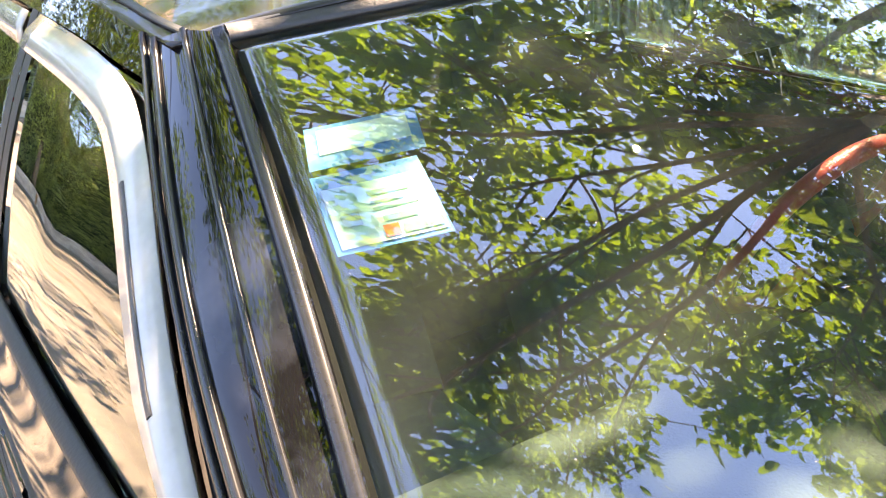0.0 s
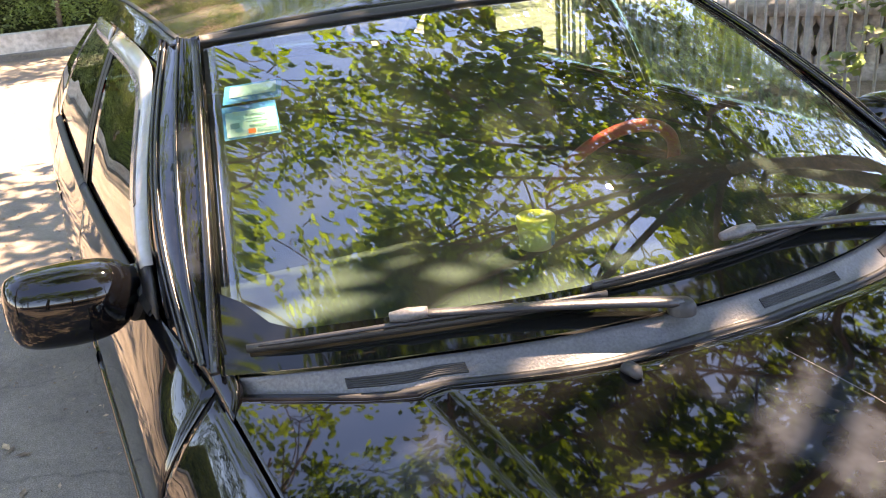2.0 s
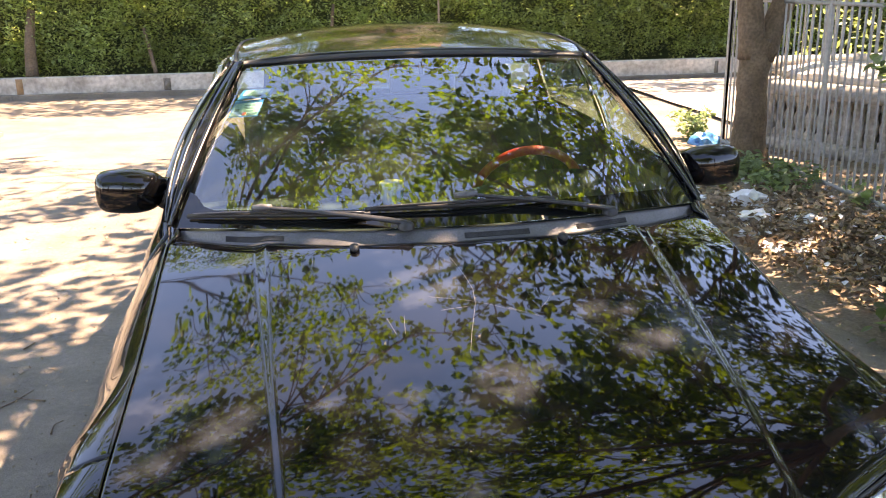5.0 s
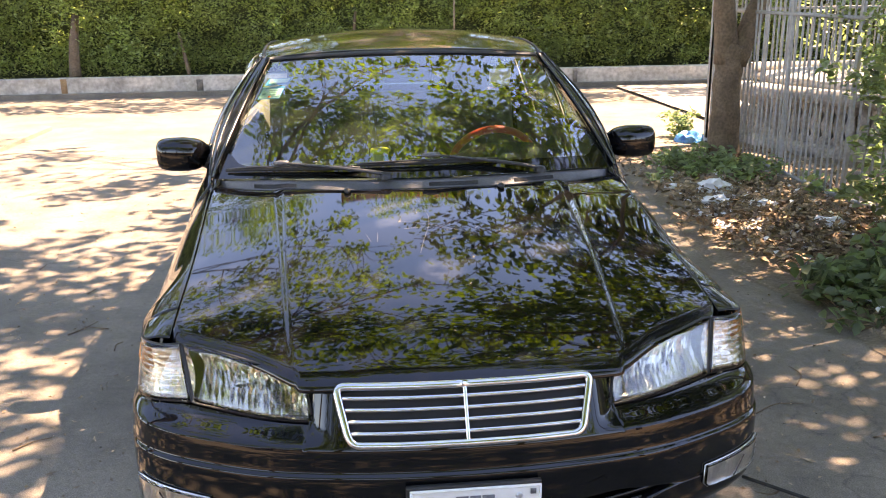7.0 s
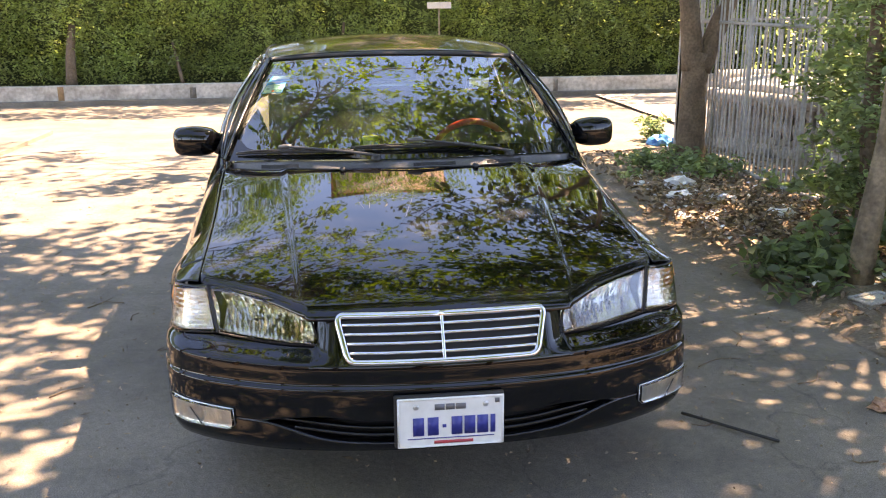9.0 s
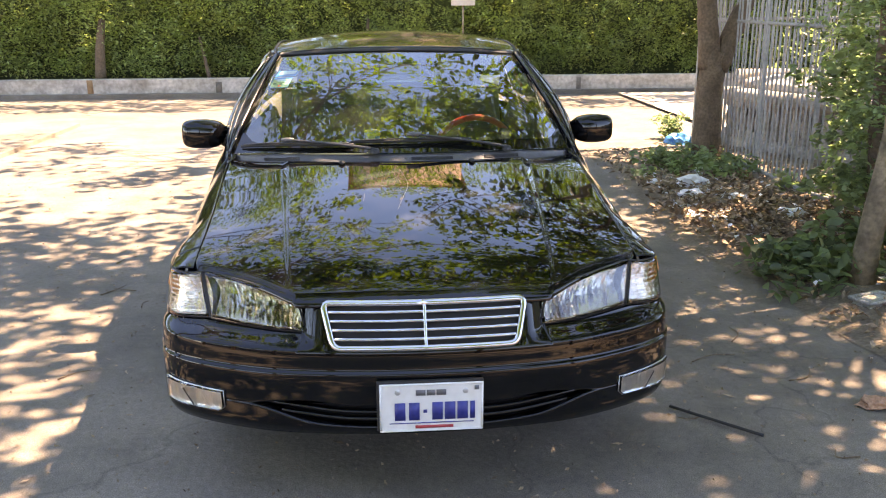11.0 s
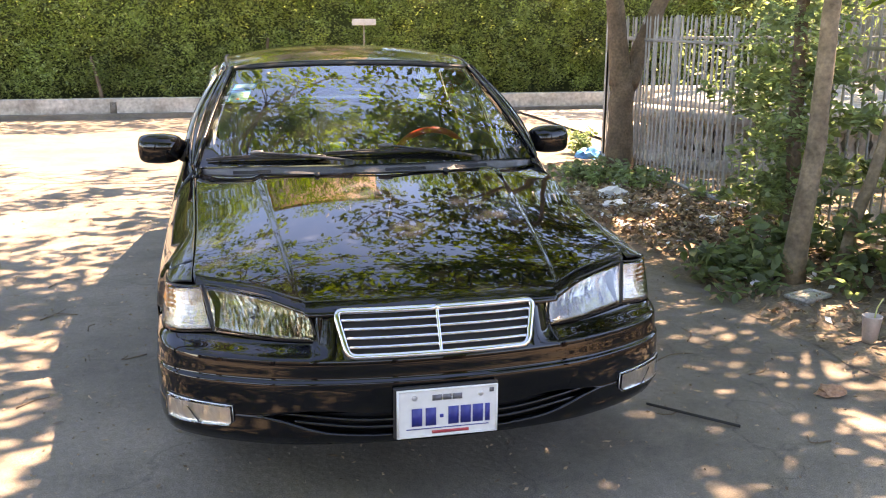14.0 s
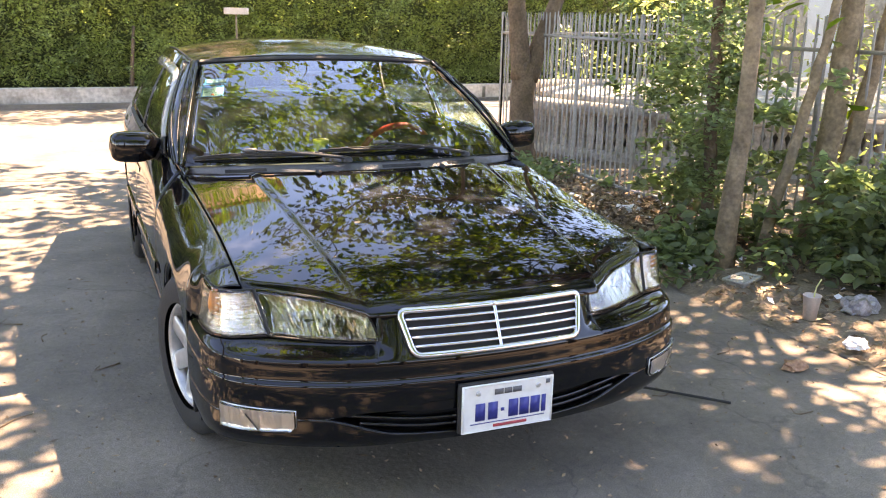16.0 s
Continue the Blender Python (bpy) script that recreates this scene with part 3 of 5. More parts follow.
# windscreen, roof, pillars and side windows
ws_low = smooth([(-0.775, 1.488, 0.938), (-0.60, 1.385, 0.956), (-0.3, 1.275, 0.968), (0, 1.24, 0.971), (0.3, 1.275, 0.968), (0.60, 1.385, 0.956), (0.775, 1.488, 0.938)], 41)
ws_top = smooth([(-0.599, 2.165, 1.334), (-0.3, 2.11, 1.352), (0, 2.095, 1.358), (0.3, 2.11, 1.352), (0.599, 2.165, 1.334)], 41)


def screen(k, lift=0.0):
    """A row of the windscreen, k from its foot to its head."""
    b = ws_low + (ws_top - ws_low) * k
    bulge = (0.022 * math.sin(math.pi * k) + lift)
    return b + np.array([0, -0.5 * bulge, 0.87 * bulge])


windscreen = part("windscreen", *sheet([screen(k) for k in np.linspace(0, 1, 26)]), GLASS, car, "green-tinted windscreen reflecting leaves", thick=0.002)
windscreen.data.materials.append(CLEAR)
windscreen.modifiers["thick"].material_offset = 1
windscreen.visible_shadow = False
FRIT = mat("black_glass_border", (0.006, 0.006, 0.006), 0.7, var=0.1, spec=0.1)
FRIT_GLOSS = mat("glossy_black_glass_border", (0.006, 0.0065, 0.006), 0.04, var=0.2, spec=0.4)
low_rows = []
for q in np.linspace(0, 1, 5):
    row = []
    for j in range(41):
        u = abs(j - 20) / 20
        row.append(screen(q * (0.082 + 0.10 * float(step(u, 0.86, 1.0))), 0.0016)[j])
    low_rows.append(row)
part("lower_border", *sheet(low_rows), FRIT_GLOSS, windscreen)
part("upper_border", *sheet([screen(k, -0.0045) for k in (0.975, 1.0)]), FRIT, windscreen)
for a, b in ((0, 1), (40, 39)):
    part("side_border", *sheet([[screen(k, -0.0045)[a], screen(k, -0.0045)[a] * 0.82 + screen(k, -0.0045)[b] * 0.18] for k in np.linspace(0, 1, 20)]), FRIT, windscreen)
head_pts = ws_top + np.array([0, 0.002, 0.002])
part("screen_moulding", *strip(head_pts, [(0, -0.5, 0.86)] * 41, 0.024, 0.007), TRIM, car)

rail_z = curve_of((1.3, 2.16, 2.4, 2.7, 3.0, 3.25, 3.6, 4.1), (1.328, 1.330, 1.352, 1.366, 1.363, 1.35, 1.33, 1.31))
rail_x = curve_of((1.3, 2.16, 2.4, 2.7, 3.0, 3.25, 3.6, 4.1), (0.652, 0.655, 0.666, 0.669, 0.661, 0.645, 0.63, 0.62))
roof_mid = curve_of((2.08, 2.2, 2.4, 2.7, 3.0, 3.2, 3.3), (1.36, 1.388, 1.416, 1.432, 1.426, 1.405, 1.39))


def flank(y, k, out=0.0):
    """The side of the cabin: k from the belt to the roof rail."""
    bulge = 0.02 * math.sin(math.pi * k) + out
    x = float(belt_x(y)) * (1 - k) + float(rail_x(y)) * k
    z = float(belt_z(y)) * (1 - k) + float(rail_z(y)) * k
    return np.array([x + 0.86 * bulge, y, z + 0.4 * bulge])


def y_a(k):
    return 1.49 + 0.69 * k


def y_w(k):
    return 1.66 + 0.57 * k


def y_b(k):
    return 2.555 + 0.09 * k


def y_c(k):
    return 3.50 - 0.36 * k * k


def y_e(k):
    return 3.98 - 0.72 * k


rows = []
for y in np.linspace(0, 1, 40):
    row = []
    for u in np.linspace(-1, 1, 41):
        x = u * 0.60
        ya = float(np.interp(x, ws_top[:, 0], ws_top[:, 1])) + 0.012
        yy = ya + (3.27 - 0.03 * (1 - u * u) - ya) * y
        edge = float(rail_z(yy))
        zz = edge + (float(roof_mid(yy)) - edge) * (1 - abs(u) ** 2.3)
        row.append((u * float(rail_x(yy)), yy, zz))
    rows.append(row)
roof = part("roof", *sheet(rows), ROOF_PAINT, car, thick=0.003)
for sg in (-1, 1):
    part("roof_drip_rail", *strip([(sg * (float(rail_x(y)) * 0.965), y, float(rail_z(y)) + 0.008) for y in np.linspace(2.2, 3.22, 20)], [(0, 0, 1)] * 20, 0.012, 0.004), TRIM, roof)

for sg in (-1, 1):
    M = np.array([sg, 1, 1])
    ks = np.linspace(0, 1, 22)
    # pillar between screen and side window, rounded, with two mouldings
    rows = []
    for k in ks:
        inner = screen(k)[0 if sg < 0 else 40]
        outer = flank(y_a(k) + 0.045, k) * M
        edge = flank(y_w(k), k, -0.002) * M
        mid1 = inner * 0.5 + outer * 0.5 + np.array([sg * 0.006, -0.004, 0.010])
        rows.append(smooth([inner + np.array([0, 0, 0.004]), mid1, outer, edge], 12))
    pil = part("front_pillar", *sheet(rows), PAINT, car)
    part("pillar_moulding", *strip([screen(k)[0 if sg < 0 else 40] + np.array([sg * 0.010, -0.002, 0.006]) for k in ks], [(sg * 0.3, -0.4, 0.85)] * 22, 0.014, 0.008), GLOSSTRIM, pil)
    for off, wd in ((0.05, 0.010), (0.085, 0.007)):
        part("pillar_moulding", *strip([flank(y_a(k) + off, k, 0.0) * M for k in ks], [(sg * 0.8, -0.4, 0.4)] * 22, wd, 0.006), GLOSSTRIM, pil)
    part("pillar_channel", *strip([(screen(k)[0 if sg < 0 else 40] * 0.45 + flank(y_a(k) + 0.045, k) * M * 0.55) + np.array([sg * 0.005, -0.004, 0.011]) for k in ks], [(sg * 0.5, -0.5, 0.7)] * 22, 0.006, 0.004), GLOSSTRIM, pil)
    rows = []
    for q in np.linspace(0, 1, 9):
        yo = 1.405 + 0.20 * q
        outer = np.array([*(side_row(yo)[-1][:1] * sg), yo, side_row(yo)[-1][1] + 0.002])
        inner = np.array([sg * 0.752, 1.462, 0.922]) * (1 - q) + (screen(0.10)[0 if sg < 0 else 40] + np.array([sg * 0.004, 0, 0.008])) * q
        rows.append(smooth([outer, (outer + inner) / 2 + np.array([0, 0, 0.004]), inner], 6))
    part("fender_extension", *sheet(rows), PAINT, car, thick=0.003)

    def field(ya, yb, k1, k2, name, material, parent, out=0.0, n=20, m=14, **kw):
        return part(name, *sheet([[flank(ya(k) + (yb(k) - ya(k)) * q, k, out) * M for q in np.linspace(0, 1, n)] for k in np.linspace(k1, k2, m)]), material, parent, **kw)

    K1, K2 = 0.02, 0.90
    field(y_w, lambda k: y_b(k) - 0.03, K1, K2, "front_side_window", SIDE_GLASS, car, -0.006, thick=0.003)
    rw = field(lambda k: y_b(k) + 0.05, y_c, K1, K2 - 0.01, "rear_side_window", SIDE_GLASS, car, -0.006, thick=0.003)
    field(lambda k: y_b(k) - 0.03, lambda k: y_b(k) + 0.006, 0, 0.95, "centre_pillar", TRIM, car, 0.0)
    field(lambda k: y_b(k) + 0.012, lambda k: y_b(k) + 0.05, 0, 0.95, "centre_pillar", TRIM, car, 0.0)
    field(y_c, y_e, 0, 1, "rear_pillar", PAINT, car, 0.0)
    field(lambda k: y_a(k) + 0.05, y_e, 0.90, 1.0, "roof_rail", PAINT, car, 0.0, 40, 6)
    # pale wind deflector along the front edge and head of the front window
    path = [tuple(q) for q in smooth([(y_w(k) + 0.012, k) for k in (0.16, 0.3, 0.45, 0.58)] + [(y_w(0.70) + 0.018, 0.70), (y_w(0.78) + 0.045, 0.79), (y_w(0.8) + 0.11, 0.855), (y_w(0.8) + 0.20, 0.882), (y_w(0.8) + 0.32, 0.888), (y_b(0.9) - 0.03, 0.888)], 33)]
    nrm = np.array([0.86 * sg, 0, 0.5])
    wid = np.r_[np.linspace(0.016, 0.040, 8), np.linspace(0.040, 0.045, 8), np.full(len(path) - 16, 0.047)]
    pc = np.array([flank(y, k, 0.0) * M for y, k in path])
    tt = np.gradient(pc, axis=0)
    tt /= np.linalg.norm(tt, axis=1)[:, None]
    cr = np.cross(tt, nrm) * sg
    if (cr[5] @ np.array([0, 1, 0])) < 0:
        cr = -cr
    part("wind_deflector", *sheet([pc - cr * 0.004 + nrm * 0.004, pc + cr * wid[:, None] * 0.5 + nrm * 0.016, pc + cr * wid[:, None] + nrm * 0.018]), VISOR, car, "pale plastic wind deflector", thick=0.003)
    part("deflector_slit", *strip((pc + cr * wid[:, None] * 0.55 + nrm * 0.0165)[6:18], [nrm] * 12, 0.007, 0.003), PLASTIC, car)
    path = [(y, 0.885) for y in np.linspace(y_b(0.9) + 0.055, y_c(0.9) - 0.05, 12)]
    pc = np.array([flank(y, k, 0.0) * M for y, k in path])
    dn = np.array([-0.12 * sg * -1, 0, -1.0]) * 0.055
    part("wind_deflector", *sheet([pc + nrm * 0.004, pc + dn * 0.5 + nrm * 0.016, pc + dn + nrm * 0.018]), VISOR, car, "pale plastic wind deflector", thick=0.003)
    # door mirror: shell, glass, foot, corner plate
    mx, my, mz = 0.952, 1.80, 0.988
    rings = []
    for dx, hw, hh, dy in smooth([(0.100, 0.012, 0.016, 0.012), (0.092, 0.034, 0.050, 0.006), (0.065, 0.048, 0.065, 0.0), (0.0, 0.056, 0.070, -0.006), (-0.05, 0.055, 0.066, -0.006), (-0.084, 0.045, 0.054, 0.0), (-0.102, 0.032, 0.036, 0.01), (-0.118, 0.024, 0.028, 0.03)], 24):
        rings.append([(sg * (mx + dx), my + dy + (hw * 1.25 * np.sign(math.cos(a)) * abs(math.cos(a)) ** 0.8 if math.cos(a) < 0 else 0.035 * math.cos(a)), mz + hh * np.sign(math.sin(a)) * abs(math.sin(a)) ** 0.75) for a in np.linspace(0, 2 * math.pi, 28, endpoint=False)])
    vv, ff = sheet(rings, True)
    ff += [tuple(range(28)), tuple(range(len(vv) - 1, len(vv) - 29, -1))]
    mir = part("door_mirror", vv, ff, PAINT, car, "glossy black door mirror")
    part("mirror_foot", *tube([(sg * 0.87, my + 0.03, mz - 0.022), (sg * 0.85, my + 0.025, mz - 0.03), (sg * 0.815, my + 0.02, mz - 0.03)], [0.04, 0.045, 0.05], 10, 0.9), TRIM, mir)
    MIRROR = bpy.data.materials.get("mirror_glass") or mat("mirror_glass", (0.9, 0.9, 0.9), 0.02, 1.0, var=0.01)
    part("mirror_glass", *box(sg * mx, my + 0.034, mz, 0.13, 0.003, 0.085), MIRROR, mir)
    part("corner_plate", *[(lambda a: a)(z) for z in ([tuple(flank(y, k, 0.006) * M) for y, k in ((1.69, 0.0), (1.85, 0.0), (1.85, 0.18), (1.785, 0.18))], [(0, 1, 2, 3)])], TRIM, car, thick=0.006)

# rear window, boot lid and tail
rear_low = smooth([(-0.66, 3.96, 1.005), (-0.3, 4.06, 1.02), (0, 4.08, 1.022), (0.3, 4.06, 1.02), (0.66, 3.96, 1.005)], 25)
rear_top = smooth([(-0.58, 3.27, 1.365), (-0.3, 3.245, 1.385), (0, 3.24, 1.39), (0.3, 3.245, 1.385), (0.58, 3.27, 1.365)], 25)
part("rear_window", *sheet([rear_low + (rear_top - rear_low) * k + np.array([0, 0.5, 0.87]) * 0.02 * math.sin(math.pi * k) for k in np.linspace(0, 1, 14)]), REAR_GLASS, car, thick=0.004)
boot_z = curve_of((3.9, 4.1, 4.4, 4.66, 4.72), (1.02, 1.025, 1.02, 0.99, 0.95))
part("boot_lid", *sheet([[(u * float(belt_x(y)) * 0.99, y + 0.06 * (1 - abs(u)) * (4.7 - y), float(boot_z(y)) - 0.03 * abs(u) ** 3) for u in np.linspace(-1, 1, 25)] for y in np.linspace(3.98, 4.68, 14)]), PAINT, car, thick=0.003)
tail = part("tail", *sheet([[(u * w, 4.60 + d + 0.10 * (1 - abs(u) ** 3), z) for u in np.linspace(-1, 1, 25)] for w, d, z in ((0.80, -0.05, 0.22), (0.82, 0.03, 0.30), (0.83, 0.05, 0.5), (0.82, 0.03, 0.62), (0.80, 0.0, 0.64), (0.76, -0.01, 0.8), (0.70, -0.02, 0.97))]), PAINT, car)
TAILRED = mat("red_tail_lens", (0.4, 0.02, 0.02), 0.15, var=0.1, coat=0.5)
for sg in (-1, 1):
    part("tail_lamp", *box(sg * 0.62, 4.66, 0.82, 0.24, 0.05, 0.15), TAILRED, tail, bevel=0.01)

# under body and cabin floor
part("under_body", *box(0, 2.55, 0.20, 1.40, 3.5, 0.06), DARK, car)
part("engine_bay", *box(0, 0.85, 0.485, 1.15, 1.25, 0.33), DARK, car)
part("bulkhead", *box(0, 1.50, 0.62, 1.50, 0.05, 0.60), DARK, car)

# cowl, wipers
def cowl_at(x, q, lift=0.0):
    """A spot on the cowl: q from the rear edge of the hood to the foot of the windscreen."""
    ya = float(hood_rear(abs(x))) + 0.012
    yb, zb = (float(np.interp(x, ws_low[:, 0], ws_low[:, k])) for k in (1, 2))
    za = float(hood_z(abs(x), hood_rear(abs(x)))) - 0.016
    return (x, ya + (yb + 0.004 - ya) * q, za + (zb - 0.007 - za) * q ** 1.4 + lift)


cowl_rows = [[cowl_at(x, q) for x in np.linspace(-0.765, 0.765, 41)] for q in np.linspace(0, 1, 8)]
cowl = part("cowl_panel", *sheet(cowl_rows), COWLM, car, "dull grey louvred cowl panel", thick=0.004)
edge = np.array([(x, float(hood_rear(abs(x))) + 0.016, float(hood_z(abs(x), hood_rear(abs(x)))) - 0.014) for x in np.linspace(-0.75, 0.75, 41)])
part("cowl_seal", *tube(edge, 0.007, 6), TRIM, cowl)
for x0, x1 in ((-0.62, -0.46), (0.02, 0.2), (0.34, 0.5)):
    for q in np.linspace(0.42, 0.66, 5):
        pts = [cowl_at(x, q, 0.002) for x in np.linspace(x0, x1, 5)]
        part("louvre", *strip(pts, [(0, 0, 1)] * 5, 0.0032, 0.003), TRIM, cowl)


def wiper(px, py, pz, jx, jk, a, b):
    """Pivot, joint on the screen, blade from a to b (x, k on the screen)."""
    def on(x, k, lift):
        row = screen(k, lift)
        return np.array([x, np.interp(x, row[:, 0], row[:, 1]), np.interp(x, row[:, 0], row[:, 2])])
    w = part("wiper", *moved(lathe([(0.0, 0.022), (0.012, 0.021), (0.02, 0.015), (0.022, 0.001)], 16, "z"), pose(px, py, pz)), TRIM, car, "black wiper with arm and blade")
    j = on(jx, jk, 0.034)
    p0 = np.array([px, py, pz + 0.016])
    mid = p0 * 0.55 + j * 0.45 + np.array([0, 0, 0.004])
    part("wiper_arm", *tube(smooth([p0, p0 * 0.85 + j * 0.15 + np.array([0, 0, 0.003]), mid, j], 14), np.linspace(0.0145, 0.0095, 14), 8, 0.5), ARM, w)
    part("arm_clip", *tube([j + (np.array(on(a[0], a[1], 0.034)) - j) * q for q in (-0.1, 0.02, 0.13)], [0.010, 0.013, 0.009], 8, 0.8), COWLM, w)
    blade = [on(a[0] + (b[0] - a[0]) * q, a[1] + (b[1] - a[1]) * q, 0.012) for q in np.linspace(0, 1, 16)]
    part("rubber_blade", *tube(blade, 0.0045, 6, 1.6), TRIM, w)
    spine = [on(a[0] + (b[0] - a[0]) * q, a[1] + (b[1] - a[1]) * q, 0.018 + 0.008 * math.sin(math.pi * q)) for q in np.linspace(0.03, 0.97, 16)]
    part("blade_frame", *tube(spine, [0.004] + [0.0048] * 14 + [0.004], 6, 0.7), ARM, w)


wiper(-0.135, 1.230, 0.974, -0.513, 0.056, (-0.733, 0.043), (-0.225, 0.050))
wiper(0.445, 1.304, 0.966, 0.04, 0.094, (-0.238, 0.070), (0.29, 0.078))

# two stickers on the inside of the screen
PAPER = mat("pale_green_sticker", (0.50, 0.76, 0.68), 0.5, var=0.08, scale=30)
CYAN = mat("blue_sticker", (0.01, 0.30, 0.60), 0.5, var=0.1)
ORANGE = mat("orange_ink", (0.85, 0.16, 0.03), 0.5, var=0.05)
INK = mat("sticker_ink", (0.16, 0.36, 0.34), 0.5, var=0.1)


def on_screen(x, k, lift):
    row = screen(k, lift)
    return np.array([x, np.interp(x, row[:, 0], row[:, 1]), np.interp(x, row[:, 0], row[:, 2])])


def decal(name, x0, x1, k0, k1, shift, lift, material, parent, skew=0.018):
    return part(name, *sheet([[on_screen(x0 + (x1 - x0) * q + skew * r + shift, k0 + (k1 - k0) * r, lift) for q in np.linspace(0, 1, 5)] for r in np.linspace(0, 1, 4)]), material, parent)


def card(x0, x1, k0, k1, material, bars, label):
    c = decal("windscreen_sticker", x0, x1, k0, k1, 0, -0.0075, material, windscreen, 0.02)
    c["label"] = label
    for u0, u1, w0, w1, m in bars:
        nm = "ink_bar"
        ka, kb = k0 + (k1 - k0) * w0, k0 + (k1 - k0) * w1
        decal(nm, x0 + (x1 - x0) * u0, x0 + (x1 - x0) * u1, ka, kb, 0.02 * w0, -0.0062, m, c, 0.02 * (w1 - w0))
    return c


card(-0.614, -0.509, 0.732, 0.802, CYAN, [(0.10, 0.90, 0.30, 0.88, PAPER)], "blue and pale green paper sticker")
card(-0.638, -0.543, 0.605, 0.722, CYAN, [(0.05, 0.97, 0.05, 0.80, PAPER)], "pale green paper permit with printed lines")
low = bpy.data.objects["windscreen_sticker.001"]
for u0, u1, w0, w1, m in ((0.40, 0.78, 0.60, 0.66, INK), (0.40, 0.70, 0.50, 0.53, INK), (0.40, 0.80, 0.42, 0.45, INK), (0.12, 0.28, 0.28, 0.44, INK), (0.45, 0.75, 0.26, 0.33, INK), (0.42, 0.55, 0.08, 0.22, ORANGE), (0.58, 0.92, 0.09, 0.19, INK)):
    ka, kb = 0.605 + 0.117 * w0, 0.605 + 0.117 * w1
    decal("ink_bar", -0.638 + 0.098 * u0, -0.638 + 0.098 * u1, ka, kb, 0.02 * w0, -0.0050, m, low, 0.02 * (w1 - w0))

# cabin: dashboard, steering wheel, seats, lining
dash_rows = []
for y, z in ((1.34, 0.935), (1.45, 0.945), (1.60, 0.952), (1.76, 0.948), (1.86, 0.925), (1.90, 0.86), (1.89, 0.72), (1.86, 0.60)):
    dash_rows.append([(x, y + 0.14 * (abs(x) / 0.75) ** 2 * (1 if y < 1.6 else 0.3), z + 0.055 * math.exp(-((x - 0.41) / 0.2) ** 4) * float(step(y, 1.55, 1.74)) - 0.012 * (abs(x) / 0.75) ** 2) for x in np.linspace(-0.745, 0.745, 41)])
dash = part("dashboard", *sheet(dash_rows), CABIN, car, "grey-green dashboard", thick=0.004)
for xc in (-0.35, 0.0, 0.35):
    for q in range(4):
        part("defroster_slat", *box(xc, 1.43 + 0.02 * q + 0.06 * abs(xc), 0.943, 0.20, 0.005, 0.004), CABIN, dash)
sw = (0.397, 2.13, 0.845)
ring = [(0.195 * math.cos(a), 0.195 * math.sin(a), 0) for a in np.linspace(0, 2 * math.pi, 49)]
tilt = pose(*sw, -62, 0, 0)
wheel_ob = part("steering_wheel", *moved(tube(ring, 0.017, 10), tilt), RED, car, "steering wheel with a red cover")
part("wheel_boss", *moved(lathe([(-0.05, 0.05), (0.0, 0.075), (0.02, 0.06), (0.026, 0.001)], 20, "z"), tilt), CABIN, wheel_ob)
for a in (0, 180, 90):
    part("wheel_spoke", *moved(tube([(0, 0, 0), (0.18 * math.cos(radians(a)), 0.18 * math.sin(radians(a)), 0)], [0.03, 0.016], 8, 0.4), tilt), CABIN, wheel_ob)
part("steering_column", *tube([(sw[0], sw[1] - 0.03, sw[2] - 0.02), (sw[0], 1.88, 0.72)], 0.045, 12), CABIN, wheel_ob)
for x in (-0.37, 0.37):
    back = [[(x + 0.24 * u * (1 - 0.25 * max(0, q - 0.5)), 2.62 + 0.25 * q - 0.05 * (abs(u) ** 2), 0.52 + 0.56 * q) for u in np.linspace(-1, 1, 13)] for q in np.linspace(0, 1, 9)]
    seat = part("front_seat", *box(x, 2.40, 0.45, 0.50, 0.52, 0.16), SEAT, car, "pale grey cloth front seat", bevel=0.05)
    part("backrest", *sheet(back), SEAT, seat, thick=0.11)
    part("headrest", *box(x, 2.90, 1.17, 0.25, 0.10, 0.16), SEAT, seat, bevel=0.045)
    for dx in (-0.05, 0.05):
        part("headrest_post", *tube([(x + dx, 2.88, 1.05), (x + dx, 2.89, 1.12)], 0.007, 8), CHROME, seat)
rear_seat = part("rear_seat", *box(0, 3.15, 0.47, 1.25, 0.5, 0.2), SEAT, car, bevel=0.05)
part("backrest", *sheet([[(0.73 * u, 3.38 + 0.2 * q, 0.55 + 0.46 * q) for u in np.linspace(-1, 1, 9)] for q in (0, 0.5, 1)]), SEAT, rear_seat, thick=0.12)
part("parcel_shelf", *box(0, 3.78, 0.985, 1.2, 0.38, 0.02), CABIN, car)
part("cabin_floor", *box(0, 2.55, 0.30, 1.44, 2.1, 0.04), CABIN, car)
part("headliner", *sheet([[(u * 0.56, y, float(rail_z(y)) - 0.02 + 0.03 * (1 - u * u)) for u in np.linspace(-1, 1, 9)] for y in np.linspace(2.2, 3.2, 8)]), SEAT, car)
for sg in (-1, 1):
    part("door_lining", *sheet([[(sg * (0.80 - 0.03 * (z < 0.9)), y, z) for y in np.linspace(1.55, 3.5, 12)] for z in (0.35, 0.7, 0.88, 0.945)]), CABIN, car)
mirror_at = on_screen(0.0, 0.86, -0.05)
inner = part("inner_mirror", *box(*mirror_at, 0.22, 0.03, 0.06), TRIM, car, bevel=0.012)
part("mirror_stem", *tube([mirror_at, on_screen(0.0, 0.93, -0.004)], 0.008, 8), TRIM, inner)

